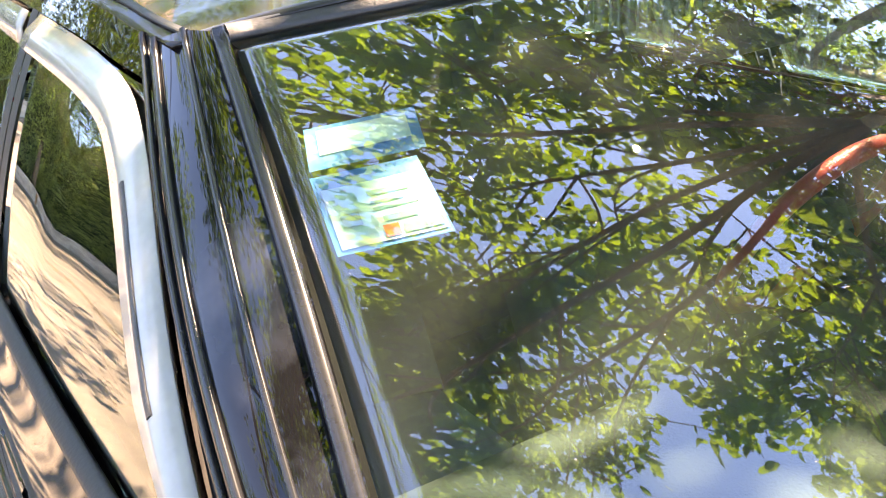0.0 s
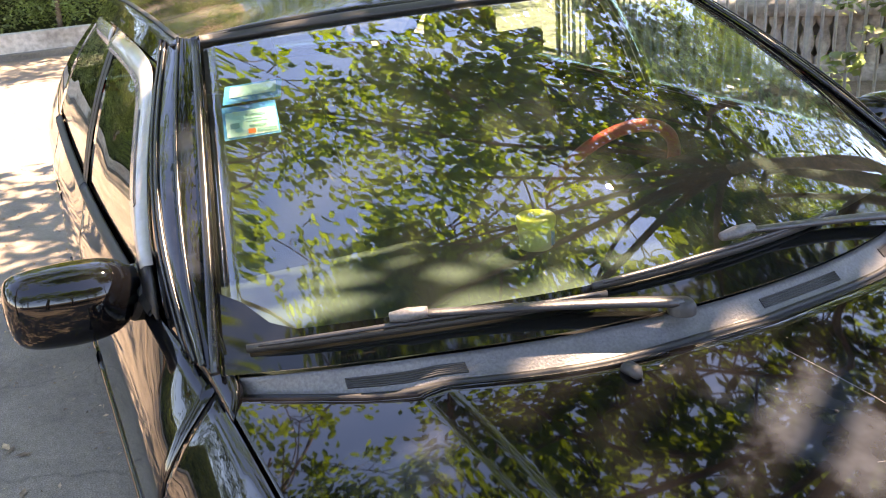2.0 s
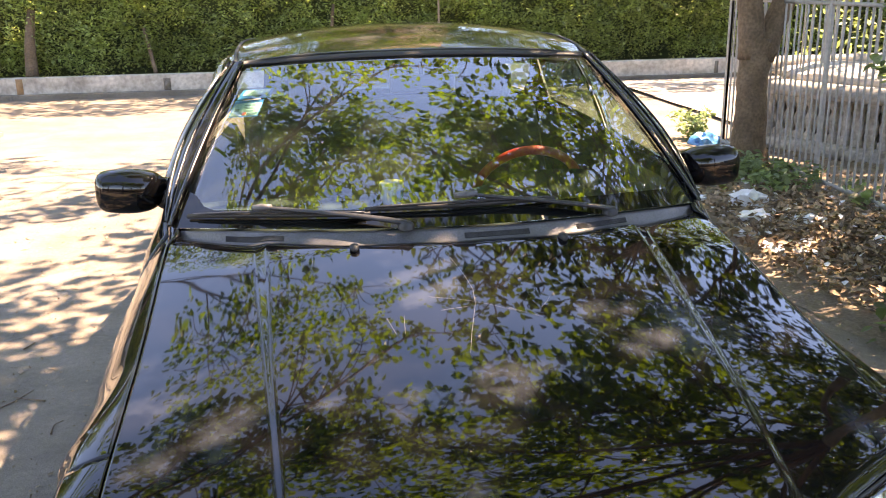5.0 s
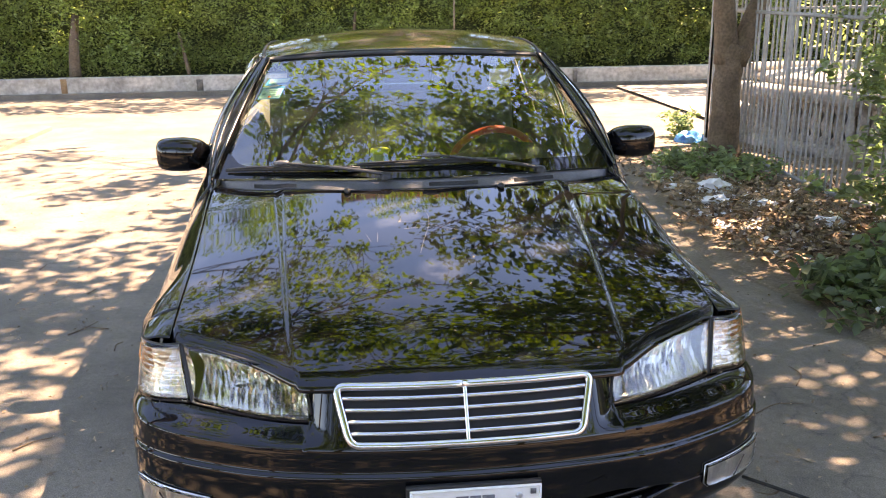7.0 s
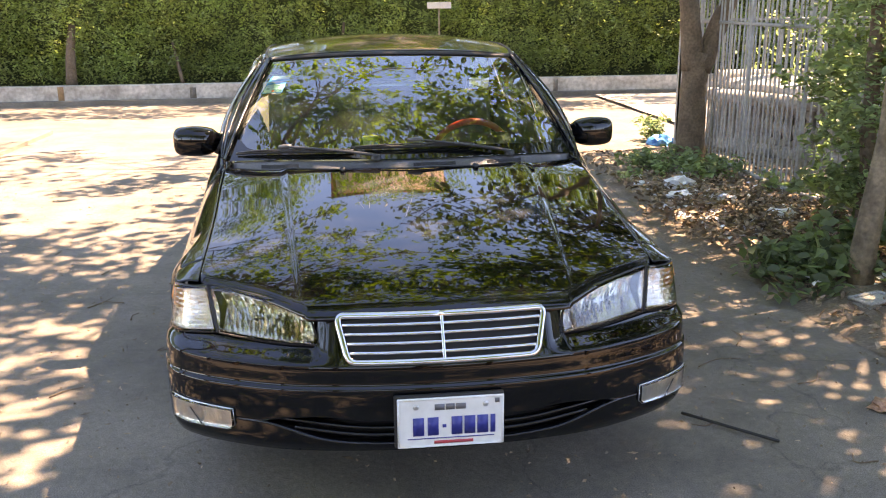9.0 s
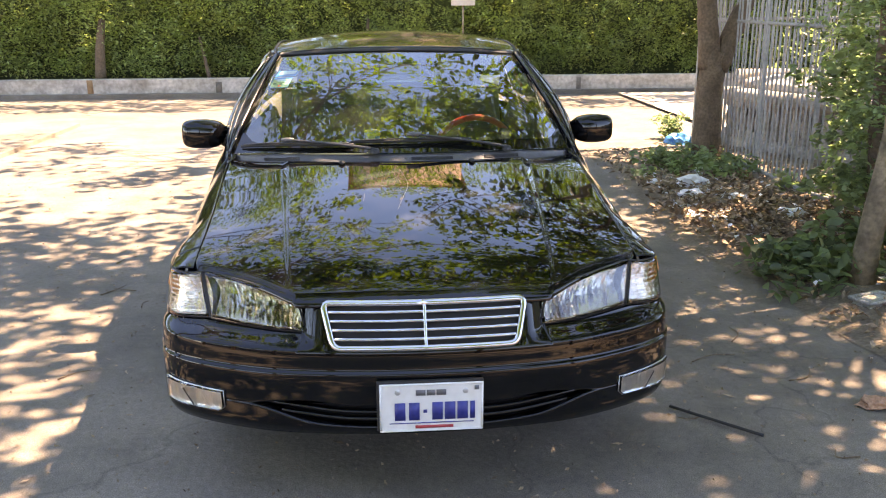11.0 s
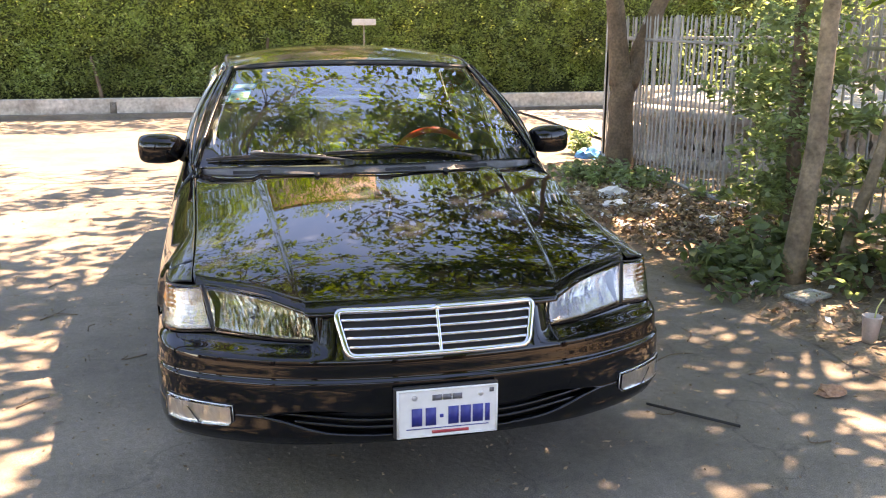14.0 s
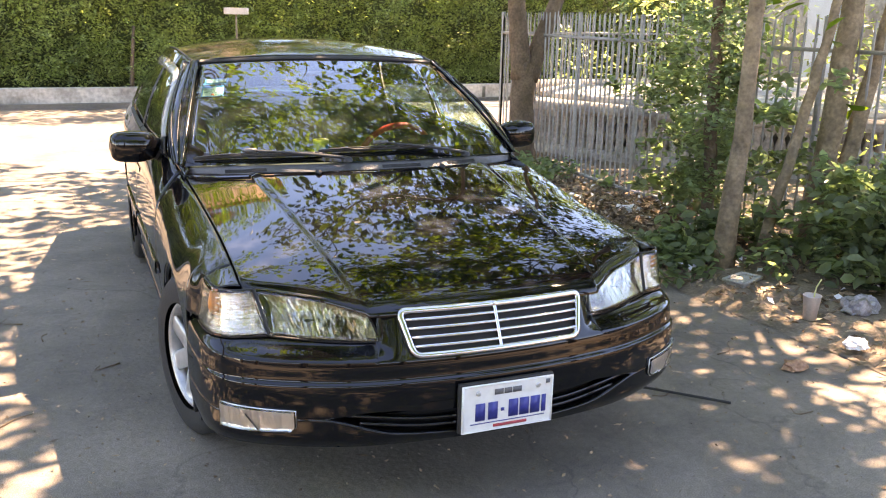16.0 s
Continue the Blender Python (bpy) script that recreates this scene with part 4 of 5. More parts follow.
# tub on the dashboard
YLID = mat("yellow_green_lid", (0.48, 0.53, 0.06), 0.4, var=0.1)
TUBW = mat("pale_yellow_tub", (0.50, 0.52, 0.20), 0.45, var=0.1)
TX, TY, TZ = -0.142, 1.63, 0.951
tub = thing("plastic_tub", TX, TY, TZ, "yellow-green plastic tub with a lid, standing on the dashboard", "tub")
part("body", *moved(lathe([(0, 0.001), (0, 0.029), (0.003, 0.031), (0.050, 0.035)], 28, "z"), pose(TX, TY, TZ)), TUBW, tub)
part("lid", *moved(lathe([(0.045, 0.035), (0.046, 0.0375), (0.061, 0.0375), (0.064, 0.035), (0.065, 0.001)], 28, "z"), pose(TX, TY, TZ)), YLID, tub)
part("label_patch", *sheet([[(TX + 0.0352 * math.cos(a), TY + 0.0352 * math.sin(a), z) for a in np.linspace(-1.2, -0.3, 8)] for z in (TZ + 0.010, TZ + 0.040)]), CYAN, tub)

# ---- ground ----
CONCRETE = mat("worn_concrete", (0.245, 0.204, 0.164), 0.88, var=0.16, scale=0.9, fine=38, bump=0.35, second=(0.165, 0.139, 0.113), patches=0.6)
def weathered(m, crack, stain):
    """Adds fine cracks and dark stains to a concrete material."""
    nd, t = m.node_tree.nodes, m.node_tree.links
    b = nd["Principled BSDF"]
    src = b.inputs["Base Color"].links[0].from_socket
    co = nd.new("ShaderNodeTexCoord")
    wob = nd.new("ShaderNodeTexNoise")
    wob.inputs["Scale"].default_value, wob.inputs["Detail"].default_value = 2.5, 5
    add = nd.new("ShaderNodeVectorMath")
    add.operation = "MULTIPLY_ADD"
    add.inputs[1].default_value = (0.5, 0.5, 0.5)
    t.new(co.outputs["Object"], wob.inputs["Vector"])
    t.new(wob.outputs["Color"], add.inputs[0])
    t.new(co.outputs["Object"], add.inputs[2])
    vo = nd.new("ShaderNodeTexVoronoi")
    vo.feature = "DISTANCE_TO_EDGE"
    vo.inputs["Scale"].default_value = 0.42
    t.new(add.outputs[0], vo.inputs["Vector"])
    r = nd.new("ShaderNodeMapRange")
    r.inputs["From Min"].default_value, r.inputs["From Max"].default_value = 0.0, 0.004
    r.inputs["To Min"].default_value, r.inputs["To Max"].default_value = crack, 1.0
    t.new(vo.outputs["Distance"], r.inputs["Value"])
    sp = nd.new("ShaderNodeTexNoise")
    sp.inputs["Scale"].default_value, sp.inputs["Detail"].default_value, sp.inputs["Roughness"].default_value = 2.2, 8, 0.72
    t.new(co.outputs["Object"], sp.inputs["Vector"])
    r2 = nd.new("ShaderNodeMapRange")
    r2.inputs["From Min"].default_value, r2.inputs["From Max"].default_value = 0.36, 0.62
    r2.inputs["To Min"].default_value, r2.inputs["To Max"].default_value = stain, 1.06
    t.new(sp.outputs["Fac"], r2.inputs["Value"])
    grit = nd.new("ShaderNodeTexNoise")
    grit.inputs["Scale"].default_value, grit.inputs["Detail"].default_value = 210, 3
    t.new(co.outputs["Object"], grit.inputs["Vector"])
    r3 = nd.new("ShaderNodeMapRange")
    r3.inputs["From Min"].default_value, r3.inputs["From Max"].default_value = 0.3, 0.7
    r3.inputs["To Min"].default_value, r3.inputs["To Max"].default_value = 0.5, 1.4
    t.new(grit.outputs["Fac"], r3.inputs["Value"])
    last = src
    for f in (r, r2, r3):
        mx = nd.new("ShaderNodeMix")
        mx.data_type, mx.blend_type = "RGBA", "MULTIPLY"
        mx.inputs["Factor"].default_value = 1.0
        t.new(last, mx.inputs["A"])
        t.new(f.outputs["Result"], mx.inputs["B"])
        last = mx.outputs["Result"]
    t.new(last, b.inputs["Base Color"])


weathered(CONCRETE, 0.72, 0.70)
SOIL = mat("brown_soil", (0.24, 0.185, 0.135), 0.95, var=0.35, scale=5, fine=60, bump=0.6)
LEAF = leaf_mat("green_leaves", (0.125, 0.175, 0.03), (0.06, 0.105, 0.02), (2.0, 2.2, 0.85))
# leaf green darkened to stand for foliage in shade and dim its reflections
LEAF_SHADE = leaf_mat("shade_darkened_leaves", (0.07, 0.105, 0.024), (0.035, 0.06, 0.016), (1.7, 1.7, 0.7))
LEAF2 = leaf_mat("hedge_leaves", (0.27, 0.325, 0.16), (0.18, 0.225, 0.11), (1.9, 2.0, 1.1))
LEAF3 = leaf_mat("weed_leaves", (0.195, 0.24, 0.145), (0.125, 0.165, 0.10), (1.7, 1.9, 1.2))
DRY = mat("dry_leaves", (0.36, 0.25, 0.16), 0.85, var=0.3, scale=30, rand=0.6, second=(0.15, 0.10, 0.065))
BARK = mat("dark_bark", (0.17, 0.112, 0.072), 0.9, var=0.35, scale=7, fine=45, bump=0.9)
BARK2 = mat("pale_brown_bark", (0.295, 0.21, 0.13), 0.85, var=0.35, scale=9, fine=40, bump=0.7, second=(0.15, 0.105, 0.065))
STEEL = mat("galvanised_steel", (0.31, 0.305, 0.29), 0.55, 0.2, var=0.2, fine=30)
WALL = mat("dirty_white_plaster", (0.54, 0.49, 0.43), 0.9, var=0.3, scale=3.0, fine=18, bump=0.4, second=(0.30, 0.265, 0.225))
STONE = mat("grey_stone", (0.40, 0.36, 0.32), 0.9, var=0.35, scale=4, fine=25, bump=0.6, second=(0.18, 0.16, 0.14))
BAG = mat("white_plastic_film", (0.75, 0.75, 0.77), 0.35, var=0.1, scale=12, fine=60, bump=0.4)
BLUEBAG = mat("blue_plastic_film", (0.05, 0.30, 0.62), 0.4, var=0.2, scale=12, fine=60, bump=0.4)
TERRA = mat("orange_plaster_wall", (0.56, 0.37, 0.27), 0.9, var=0.1, scale=1)
TILE = mat("roof_tile", (0.42, 0.20, 0.13), 0.85, var=0.2)

n = 60
gx = np.r_[-300, -120, -50, np.linspace(-22, 22, n), 50, 120, 300]
gy = np.r_[-300, -120, -50, np.linspace(-16, 28, n), 60, 120, 300]
ground = part("ground", *sheet([[(x, y, 0.0) for x in gx] for y in gy]), CONCRETE, kind="structure", label="worn pale concrete yard with cracks and stains")
rng = np.random.default_rng(4)

# a raised slab edge to the side and a soil verge along the fence
slab_pts = [(-12, 5.6), (-4.05, 6.6), (-3.95, 9.6), (-4.4, 10.0), (-12, 9.4)]
part("concrete_slab", *join(([(x, y, 0.045) for x, y in slab_pts] + [(x, y, -0.02) for x, y in slab_pts], [(0, 1, 2, 3, 4)] + [(k, k + 5, (k + 1) % 5 + 5, (k + 1) % 5) for k in range(5)])), CONCRETE, kind="structure", label="slightly raised concrete slab beside the yard", flat=True)
rows = []
for y in np.linspace(-6, 7.6, 70):
    e = 2.16 + 0.14 * noise.noise((y * 0.9, 0, 3)) + 0.05 * noise.noise((y * 4, 1, 3)) - 0.25 * math.exp(-((y - 3.4) / 1.0) ** 2)
    row = []
    for q in np.linspace(0, 1, 26):
        x = e + (7.5 - e) * q ** 1.5
        row.append((x, y, 0.004 + 0.05 * float(step(q, 0, 0.25)) + 0.03 * noise.noise((x * 2.2, y * 2.2, 0)) * float(step(q, 0.02, 0.2))))
    rows.append(row)
part("soil_verge", *sheet(rows), SOIL, kind="structure", label="bare brown soil verge under the trees along the fence")


# ---- leaves and trees ----
def leaf_cloud(centres, spread, per, size, rng, droop=0.25, flatten=0.8, narrow=0.42, oval=False):
    """Many pointed, folded leaves round the centres: vertices and faces."""
    c = np.repeat(np.asarray(centres, float), per, axis=0)
    m = len(c)
    d = rng.normal(size=(m, 3))
    d /= np.linalg.norm(d, axis=1)[:, None]
    sp = np.repeat(np.broadcast_to(np.asarray(spread, float), (len(centres),)), per)
    c = c + d * (sp * rng.random(m) ** 0.5)[:, None] * np.array([1, 1, flatten])
    along = rng.normal(size=(m, 3)) * np.array([1, 1, 0.45]) + np.array([0, 0, -droop])
    along /= np.linalg.norm(along, axis=1)[:, None]
    side = np.cross(along, rng.normal(size=(m, 3)) * 0.5 + np.array([0, 0, 1]))
    side /= np.linalg.norm(side, axis=1)[:, None] + 1e-9
    up = np.cross(side, along)
    ln = size * (0.6 + 0.8 * rng.random(m))[:, None]
    w = ln * narrow
    if oval:
        V = np.stack([c - along * ln * .5, c - along * ln * .22 - side * w * .42 + up * w * .13, c + along * ln * .16 - side * w * .46 + up * w * .12, c + along * ln * .5 - up * ln * .10,
                      c + along * ln * .16 + side * w * .46 + up * w * .12, c - along * ln * .22 + side * w * .42 + up * w * .13], 1).reshape(-1, 3)
        base = np.arange(m)[:, None] * 6
        return V, np.concatenate([base + np.array([0, 1, 2, 3]), base + np.array([0, 3, 4, 5])], 0)
    V = np.stack([c - along * ln * .5, c - along * ln * .05 - side * w * .5 + up * w * .12, c + along * ln * .5 - up * ln * .08,
                  c - along * ln * .05 + side * w * .5 + up * w * .12], 1).reshape(-1, 3)
    base = np.arange(m)[:, None] * 4
    F = np.concatenate([base + np.array([0, 1, 2]), base + np.array([0, 2, 3])], 0)
    return V, F


def fast_part(name, V, F, material, parent=None, label="", kind=""):
    me = bpy.data.meshes.new(name)
    me.vertices.add(len(V))
    me.vertices.foreach_set("co", np.asarray(V, np.float32).ravel())
    F = np.asarray(F, np.int32)
    me.loops.add(F.size)
    me.loops.foreach_set("vertex_index", F.ravel())
    me.polygons.add(len(F))
    me.polygons.foreach_set("loop_start", np.arange(len(F), dtype=np.int32) * F.shape[1])
    me.update(calc_edges=True)
    me.materials.append(material)
    ob = new(name, me)
    if parent is not None:
        ob.parent = parent
        ob.matrix_parent_inverse = Matrix.Translation(-Vector(parent.location))
    if label or kind:
        tagged(ob, label, kind=kind)
    return ob


def tree(stems, crowns, seed, bark, leaf, label, clump=0.38, per=20, size=0.15, limbs=6, group="trees by the fence", oval=True):
    """stems: lists of (x, y, z, radius); crowns: (centre, radii, clumps, stem index)."""
    r = np.random.default_rng(seed)
    x, y, z, _ = stems[0][0]
    t = thing("tree", x, y, z, label, "tree", group)
    for k, st in enumerate(stems):
        pts = smooth([q[:3] for q in st], 16)
        rad = np.interp(np.linspace(0, 1, 16), np.linspace(0, 1, len(st)), [q[3] for q in st])
        rad = rad * (1 + 0.025 * r.normal(size=16))
        pts = pts + r.normal(size=pts.shape) * np.array([0.005, 0.005, 0])
        part("trunk" if k == 0 else "stem", *tube(pts, rad, 12), bark, t)
    V, F, cl = [], [], []
    for centre, radii, count, si in crowns:
        d = r.normal(size=(count, 3))
        d /= np.linalg.norm(d, axis=1)[:, None]
        cs = np.array(centre) + d * np.array(radii) * (r.random(count) ** 0.45)[:, None]
        cl.append(cs)
        root = np.array(stems[si][-1][:3])
        ends = [np.array(centre) + np.array(radii) * 0.75 * v for v in d[:limbs]]
        paths = []
        hub = np.array(centre, float) - np.array([0, 0, 0.2 * radii[2]])
        knee = root * 0.55 + hub * 0.45 + r.normal(size=3) * 0.25 + np.array([0, 0, 0.3])
        main = smooth([root, root * 0.75 + knee * 0.25 + np.array([0, 0, 0.12]), knee, hub], 18)
        thick = min(stems[si][-1][3] * 0.7, 0.034)
        v, f = tube(main, np.linspace(thick, thick * 0.45, 18), 8)
        F += [tuple(k + len(V) for k in q) for q in f]
        V += list(v)
        paths.append(main[6:])
        for e in ends:
            a = main[r.integers(8, 18)]
            mid = a * 0.5 + e * 0.5 + r.normal(size=3) * 0.2 + np.array([0, 0, 0.1])
            p = smooth([a, mid, e], 10)
            paths.append(p)
            v, f = tube(p, np.linspace(thick * 0.45, 0.009, 10), 6)
            F += [tuple(k + len(V) for k in q) for q in f]
            V += list(v)
        allp = np.vstack([p[3:] for p in paths])
        for c in cs:
            a = allp[np.argmin(np.linalg.norm(allp - c, axis=1))]
            m = a * 0.5 + c * 0.5 + r.normal(size=3) * 0.12
            v, f = tube(smooth([a, m, c, c + (c - m) * 0.4], 7), np.linspace(0.011, 0.003, 7), 5)
            F += [tuple(k + len(V) for k in q) for q in f]
            V += list(v)
    if V:
        part("branches", V, F, BARK, t)
    cl = np.vstack(cl)
    lv, lf = leaf_cloud(cl, clump * (0.7 + 0.6 * r.random(len(cl))), per, size, r, narrow=0.52 if oval else 0.42, oval=oval)
    fast_part("crown", lv, lf, leaf, t)
    return t


# the fork-trunked tree at the fence corner
tree([[(3.2, 6.0, 0, .16), (3.18, 6.0, 0.5, .125), (3.2, 6.02, 1.12, .12)],
      [(3.17, 6.02, 0.95, .11), (3.08, 6.0, 1.6, .085), (2.9, 5.9, 2.6, .07)],
      [(3.24, 6.02, 0.95, .11), (3.46, 6.05, 1.5, .075), (3.85, 6.1, 2.4, .06)]],
     [((2.7, 6.8, 5.0), (1.9, 1.9, 1.5), 100, 1), ((4.4, 6.6, 4.6), (1.9, 2.0, 1.6), 90, 2), ((1.5, 8.4, 7.0), (1.5, 1.6, 1.1), 12, 1)], 11, BARK, LEAF_SHADE, "forked tree with dark bark at the fence corner")
# slim pale trunks with a crown that reaches over the car
tree([[(2.60, 2.02, 0, .075), (2.62, 2.05, 0.25, .055), (2.72, 2.12, 0.8, .05), (2.76, 2.15, 1.7, .048), (2.8, 2.2, 3.4, .046)]],
     [((1.0, 3.0, 6.6), (2.2, 2.3, 1.3), 112, 0), ((2.6, 0.6, 5.2), (1.8, 2.0, 1.3), 68, 0), ((-0.3, 6.0, 8.5), (2.4, 2.0, 1.1), 38, 0), ((1.5, 1.1, 6.8), (1.6, 1.3, 1.0), 54, 0), ((1.6, 4.9, 6.5), (1.7, 1.3, 0.8), 26, 0), ((-0.3, 1.0, 6.9), (1.3, 1.5, 0.8), 62, 0), ((-0.35, 1.9, 6.4), (1.0, 0.42, 0.5), 50, 0), ((-1.75, 1.5, 6.5), (0.7, 1.2, 0.45), 46, 0)], 12, BARK2, LEAF, "slim pale-trunked tree leaning over the car")
tree([[(3.05, 2.75, 0, .05), (3.03, 2.8, 1.0, .042), (3.0, 2.85, 3.0, .04)]],
     [((2.4, 3.8, 5.0), (1.7, 1.7, 1.2), 80, 0)], 13, BARK, LEAF, "thin dark-trunked tree behind the weeds")
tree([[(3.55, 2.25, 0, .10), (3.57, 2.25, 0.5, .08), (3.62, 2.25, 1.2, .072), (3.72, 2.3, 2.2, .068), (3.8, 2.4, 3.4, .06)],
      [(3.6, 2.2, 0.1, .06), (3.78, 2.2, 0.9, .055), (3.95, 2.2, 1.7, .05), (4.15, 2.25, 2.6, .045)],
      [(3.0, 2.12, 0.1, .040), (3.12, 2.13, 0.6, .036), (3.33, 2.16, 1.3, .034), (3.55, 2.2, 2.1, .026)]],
     [((3.9, 3.2, 5.2), (2.0, 2.0, 1.5), 60, 0), ((3.9, 0.6, 4.6), (1.7, 1.6, 1.3), 60, 1), ((5.3, 1.3, 5.6), (1.8, 2.0, 1.4), 34, 1), ((6.7, 3.5, 7.0), (2.5, 1.6, 1.2), 78, 0), ((4.3, -0.3, 7.0), (2.2, 1.4, 1.0), 84, 1), ((6.4, 6.4, 6.6), (1.8, 2.0, 1.5), 90, 0), ((5.3, 1.7, 7.2), (0.9, 1.4, 0.7), 36, 1)], 14, BARK2, LEAF_SHADE, "pale tree with two stems beside the fence", per=27)


# unseen tree behind the camera, added to keep sky and sun off the ground
tree([[(4.6, -4.8, 0, .15), (4.5, -4.6, 2.0, .12), (4.2, -4.0, 3.6, .10)]],
     [((1.5, -4.4, 4.1), (2.5, 1.5, 0.8), 170, 0), ((-1.8, -4.8, 4.6), (1.8, 1.4, 0.8), 110, 0), ((5.6, -2.6, 7.6), (2.0, 1.6, 0.9), 36, 0), ((3.8, -1.3, 7.6), (1.6, 1.3, 0.9), 60, 0)], 17, BARK, LEAF, "leafy tree added round the yard to block sky", per=38, group="trees round the yard")
# a tree beside the yard whose crown reaches over
tree([[(-5.4, 0.6, 0, .2), (-5.3, 0.8, 1.6, .17), (-4.8, 1.2, 3.4, .14)], [(-4.8, 1.2, 3.2, .10), (-4.0, 2.2, 4.4, .09), (-3.2, 3.0, 5.2, .07)]],
     [((-2.3, 3.8, 6.9), (2.0, 2.2, 1.0), 58, 1), ((-1.1, 5.2, 7.5), (1.2, 1.2, 0.8), 45, 1), ((-4.8, 2.4, 6.6), (1.6, 1.8, 1.0), 22, 0), ((-1.6, 0.8, 7.2), (1.6, 1.8, 0.9), 40, 1), ((-2.7, 5.5, 6.5), (1.2, 1.3, 0.8), 62, 1), ((-1.0, 6.4, 6.6), (0.9, 0.9, 0.6), 8, 1), ((0.6, 9.6, 9.2), (1.6, 1.1, 0.7), 14, 1)], 15, BARK, LEAF, "spreading tree with dark branches beside the yard", group="trees round the yard")


tree([[(-8.6, 11.5, 0, .2), (-8.2, 11.4, 2.5, .17), (-7.0, 11.3, 5.0, .13)]],
     [((-2.2, 11.0, 8.8), (2.6, 2.0, 1.6), 90, 0), ((-6.6, 10.5, 7.6), (1.8, 1.8, 1.4), 60, 0)], 16, BARK, LEAF, "tall tree with long bare limbs beside the yard", group="trees round the yard")


# far trees behind the hedge, for the skyline
for k, (x, y, h, s) in enumerate(((-9.5, 19, 8.6, 1.3), (-4.2, 20.5, 10.2, 1.3), (1.2, 21, 11.0, 1.35), (5.5, 18.5, 8.6, 1.3), (10, 19, 8.4, 1.4), (-15, 20, 7.0, 1.2), (-1.5, 17.5, 4.8, 0.9), (3.4, 17, 4.6, 0.9), (-6.5, 17.5, 5.0, 1.0), (2.7, 19.6, 8.0, 1.15), (-1.6, 20.4, 9.4, 1.0), (-7.8, 18.6, 6.2, 1.2), (-12.0, 18.0, 6.0, 1.2), (-3.0, 19.0, 6.6, 1.2), (4.4, 19.8, 6.4, 1.2))):
    tree([[(x, y, 0, .2), (x + .1, y, h * 0.35, .17), (x + .2, y, h * 0.7, .13)]], [((x, y, h), (2.3 * s, 2.0 * s, 1.7 * s), int(110 * s), 0)], 30 + k, BARK, LEAF, "leafy tree standing behind the hedge", 0.5, 60, 0.14, 6, "trees behind the hedge", False)
# mostly unseen trees, added to shut out sky and darken reflections on the car
for k, (x, y, h) in enumerate(((-3.2, -9.4, 5.2), (2.4, -9.0, 5.0), (-8.5, -5.5, 6.0), (-5.6, -7.2, 6.6), (0.2, -10.3, 5.4), (9.5, 0.5, 6.5), (9.2, 5.6, 6.5), (12.4, 2.6, 7.6), (12.6, 8.2, 7.2), (12.6, 14.8, 6.2), (16.0, 12.2, 6.8), (17.0, 16.5, 8.0), (-11.0, -4.6, 5.4), (-12.2, -0.4, 5.6), (-11.6, 4.0, 5.2), (-13.0, 8.6, 5.6))):
    tree([[(x, y, 0, .2), (x + .1, y, h * 0.35, .17), (x + .2, y, h * 0.7, .13)]], [((x, y + 0.8, h - 0.6), (2.9, 2.6, 2.6), 150, 0)], 50 + k, BARK, LEAF, "leafy tree added round the yard to block sky", 0.5, 60, 0.14, 6, "trees round the yard", False)

# ---- hedge on its low wall ----
WY = 13.15
wall = part("low_wall", *box(0, WY + 0.1, 0.14, 60, 0.20, 0.36), WALL, kind="structure", label="low dirty white plastered wall under the hedge", bevel=0.012)
part("wall_foot", *box(0, WY - 0.05, 0.03, 60, 0.14, 0.10), CONCRETE, wall, bevel=0.01)
RUST = mat("rust_stain", (0.36, 0.20, 0.10), 0.9, var=0.3)
for x in np.arange(-13, 13, 2.7):
    x = x + rng.normal() * 0.25
    part("wall_joint", *box(x, WY - 0.001, 0.16, 0.05 + 0.06 * rng.random(), 0.004, 0.18 + 0.12 * rng.random()), RUST if rng.random() < 0.4 else CONCRETE, wall)
hedge = thing("hedge", 0, 13.9, 0.2, "tall clipped green hedge behind the low wall", "hedge")
# plain box whose dark green stands for the shade deep between the leaves
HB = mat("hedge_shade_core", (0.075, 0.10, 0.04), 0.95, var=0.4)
part("shade_core", *box(0, 14.65, 1.55, 60, 0.3, 2.7), HB, hedge)
m = 5200
hc = np.stack([rng.uniform(-13, 13, m), 13.70 + 0.5 * rng.random(m) ** 1.5, 0.38 + 3.0 * rng.random(m) ** 1.12], 1)
bump = np.array([noise.noise((x * 0.8, z * 0.9, 2)) for x, _, z in hc])
hc[:, 1] += 0.22 * bump
lv, lf = leaf_cloud(hc, 0.22, 38, 0.066, rng, 0.2, 1.0, 0.5)
fast_part("leaves", lv, lf, LEAF2, hedge)
m = 900
hc = np.stack([np.r_[rng.uniform(-30, -13, m // 2), rng.uniform(13, 30, m // 2)], 13.8 + 0.3 * rng.random(m), 0.5 + 2.9 * rng.random(m)], 1)
lv, lf = leaf_cloud(hc, 0.35, 24, 0.14, rng, 0.2, 1.0, 0.5)
fast_part("side_leaves", lv, lf, LEAF2, hedge)
# unseen hedge top, added to block low sky and darken roof reflections
m = 800
hc = np.stack([rng.uniform(-14, 14, m), 13.8 + 0.8 * rng.random(m), 3.3 + 1.9 * rng.random(m)], 1)
lv, lf = leaf_cloud(hc, 0.35, 34, 0.12, rng, 0.2, 1.0, 0.5)
fast_part("added_upper_leaves", lv, lf, LEAF_SHADE, hedge)
# unseen leaves added above the hedge to throw dappled shade by the wall
m = 420
hc = np.stack([rng.uniform(-11, 10, m), 12.5 + 1.3 * rng.random(m), 5.4 + 1.4 * rng.random(m)], 1)
lv, lf = leaf_cloud(hc, 0.35, 22, 0.13, rng, 0.2, 1.0, 0.5)
fast_part("added_shade_leaves", lv, lf, LEAF_SHADE, hedge)
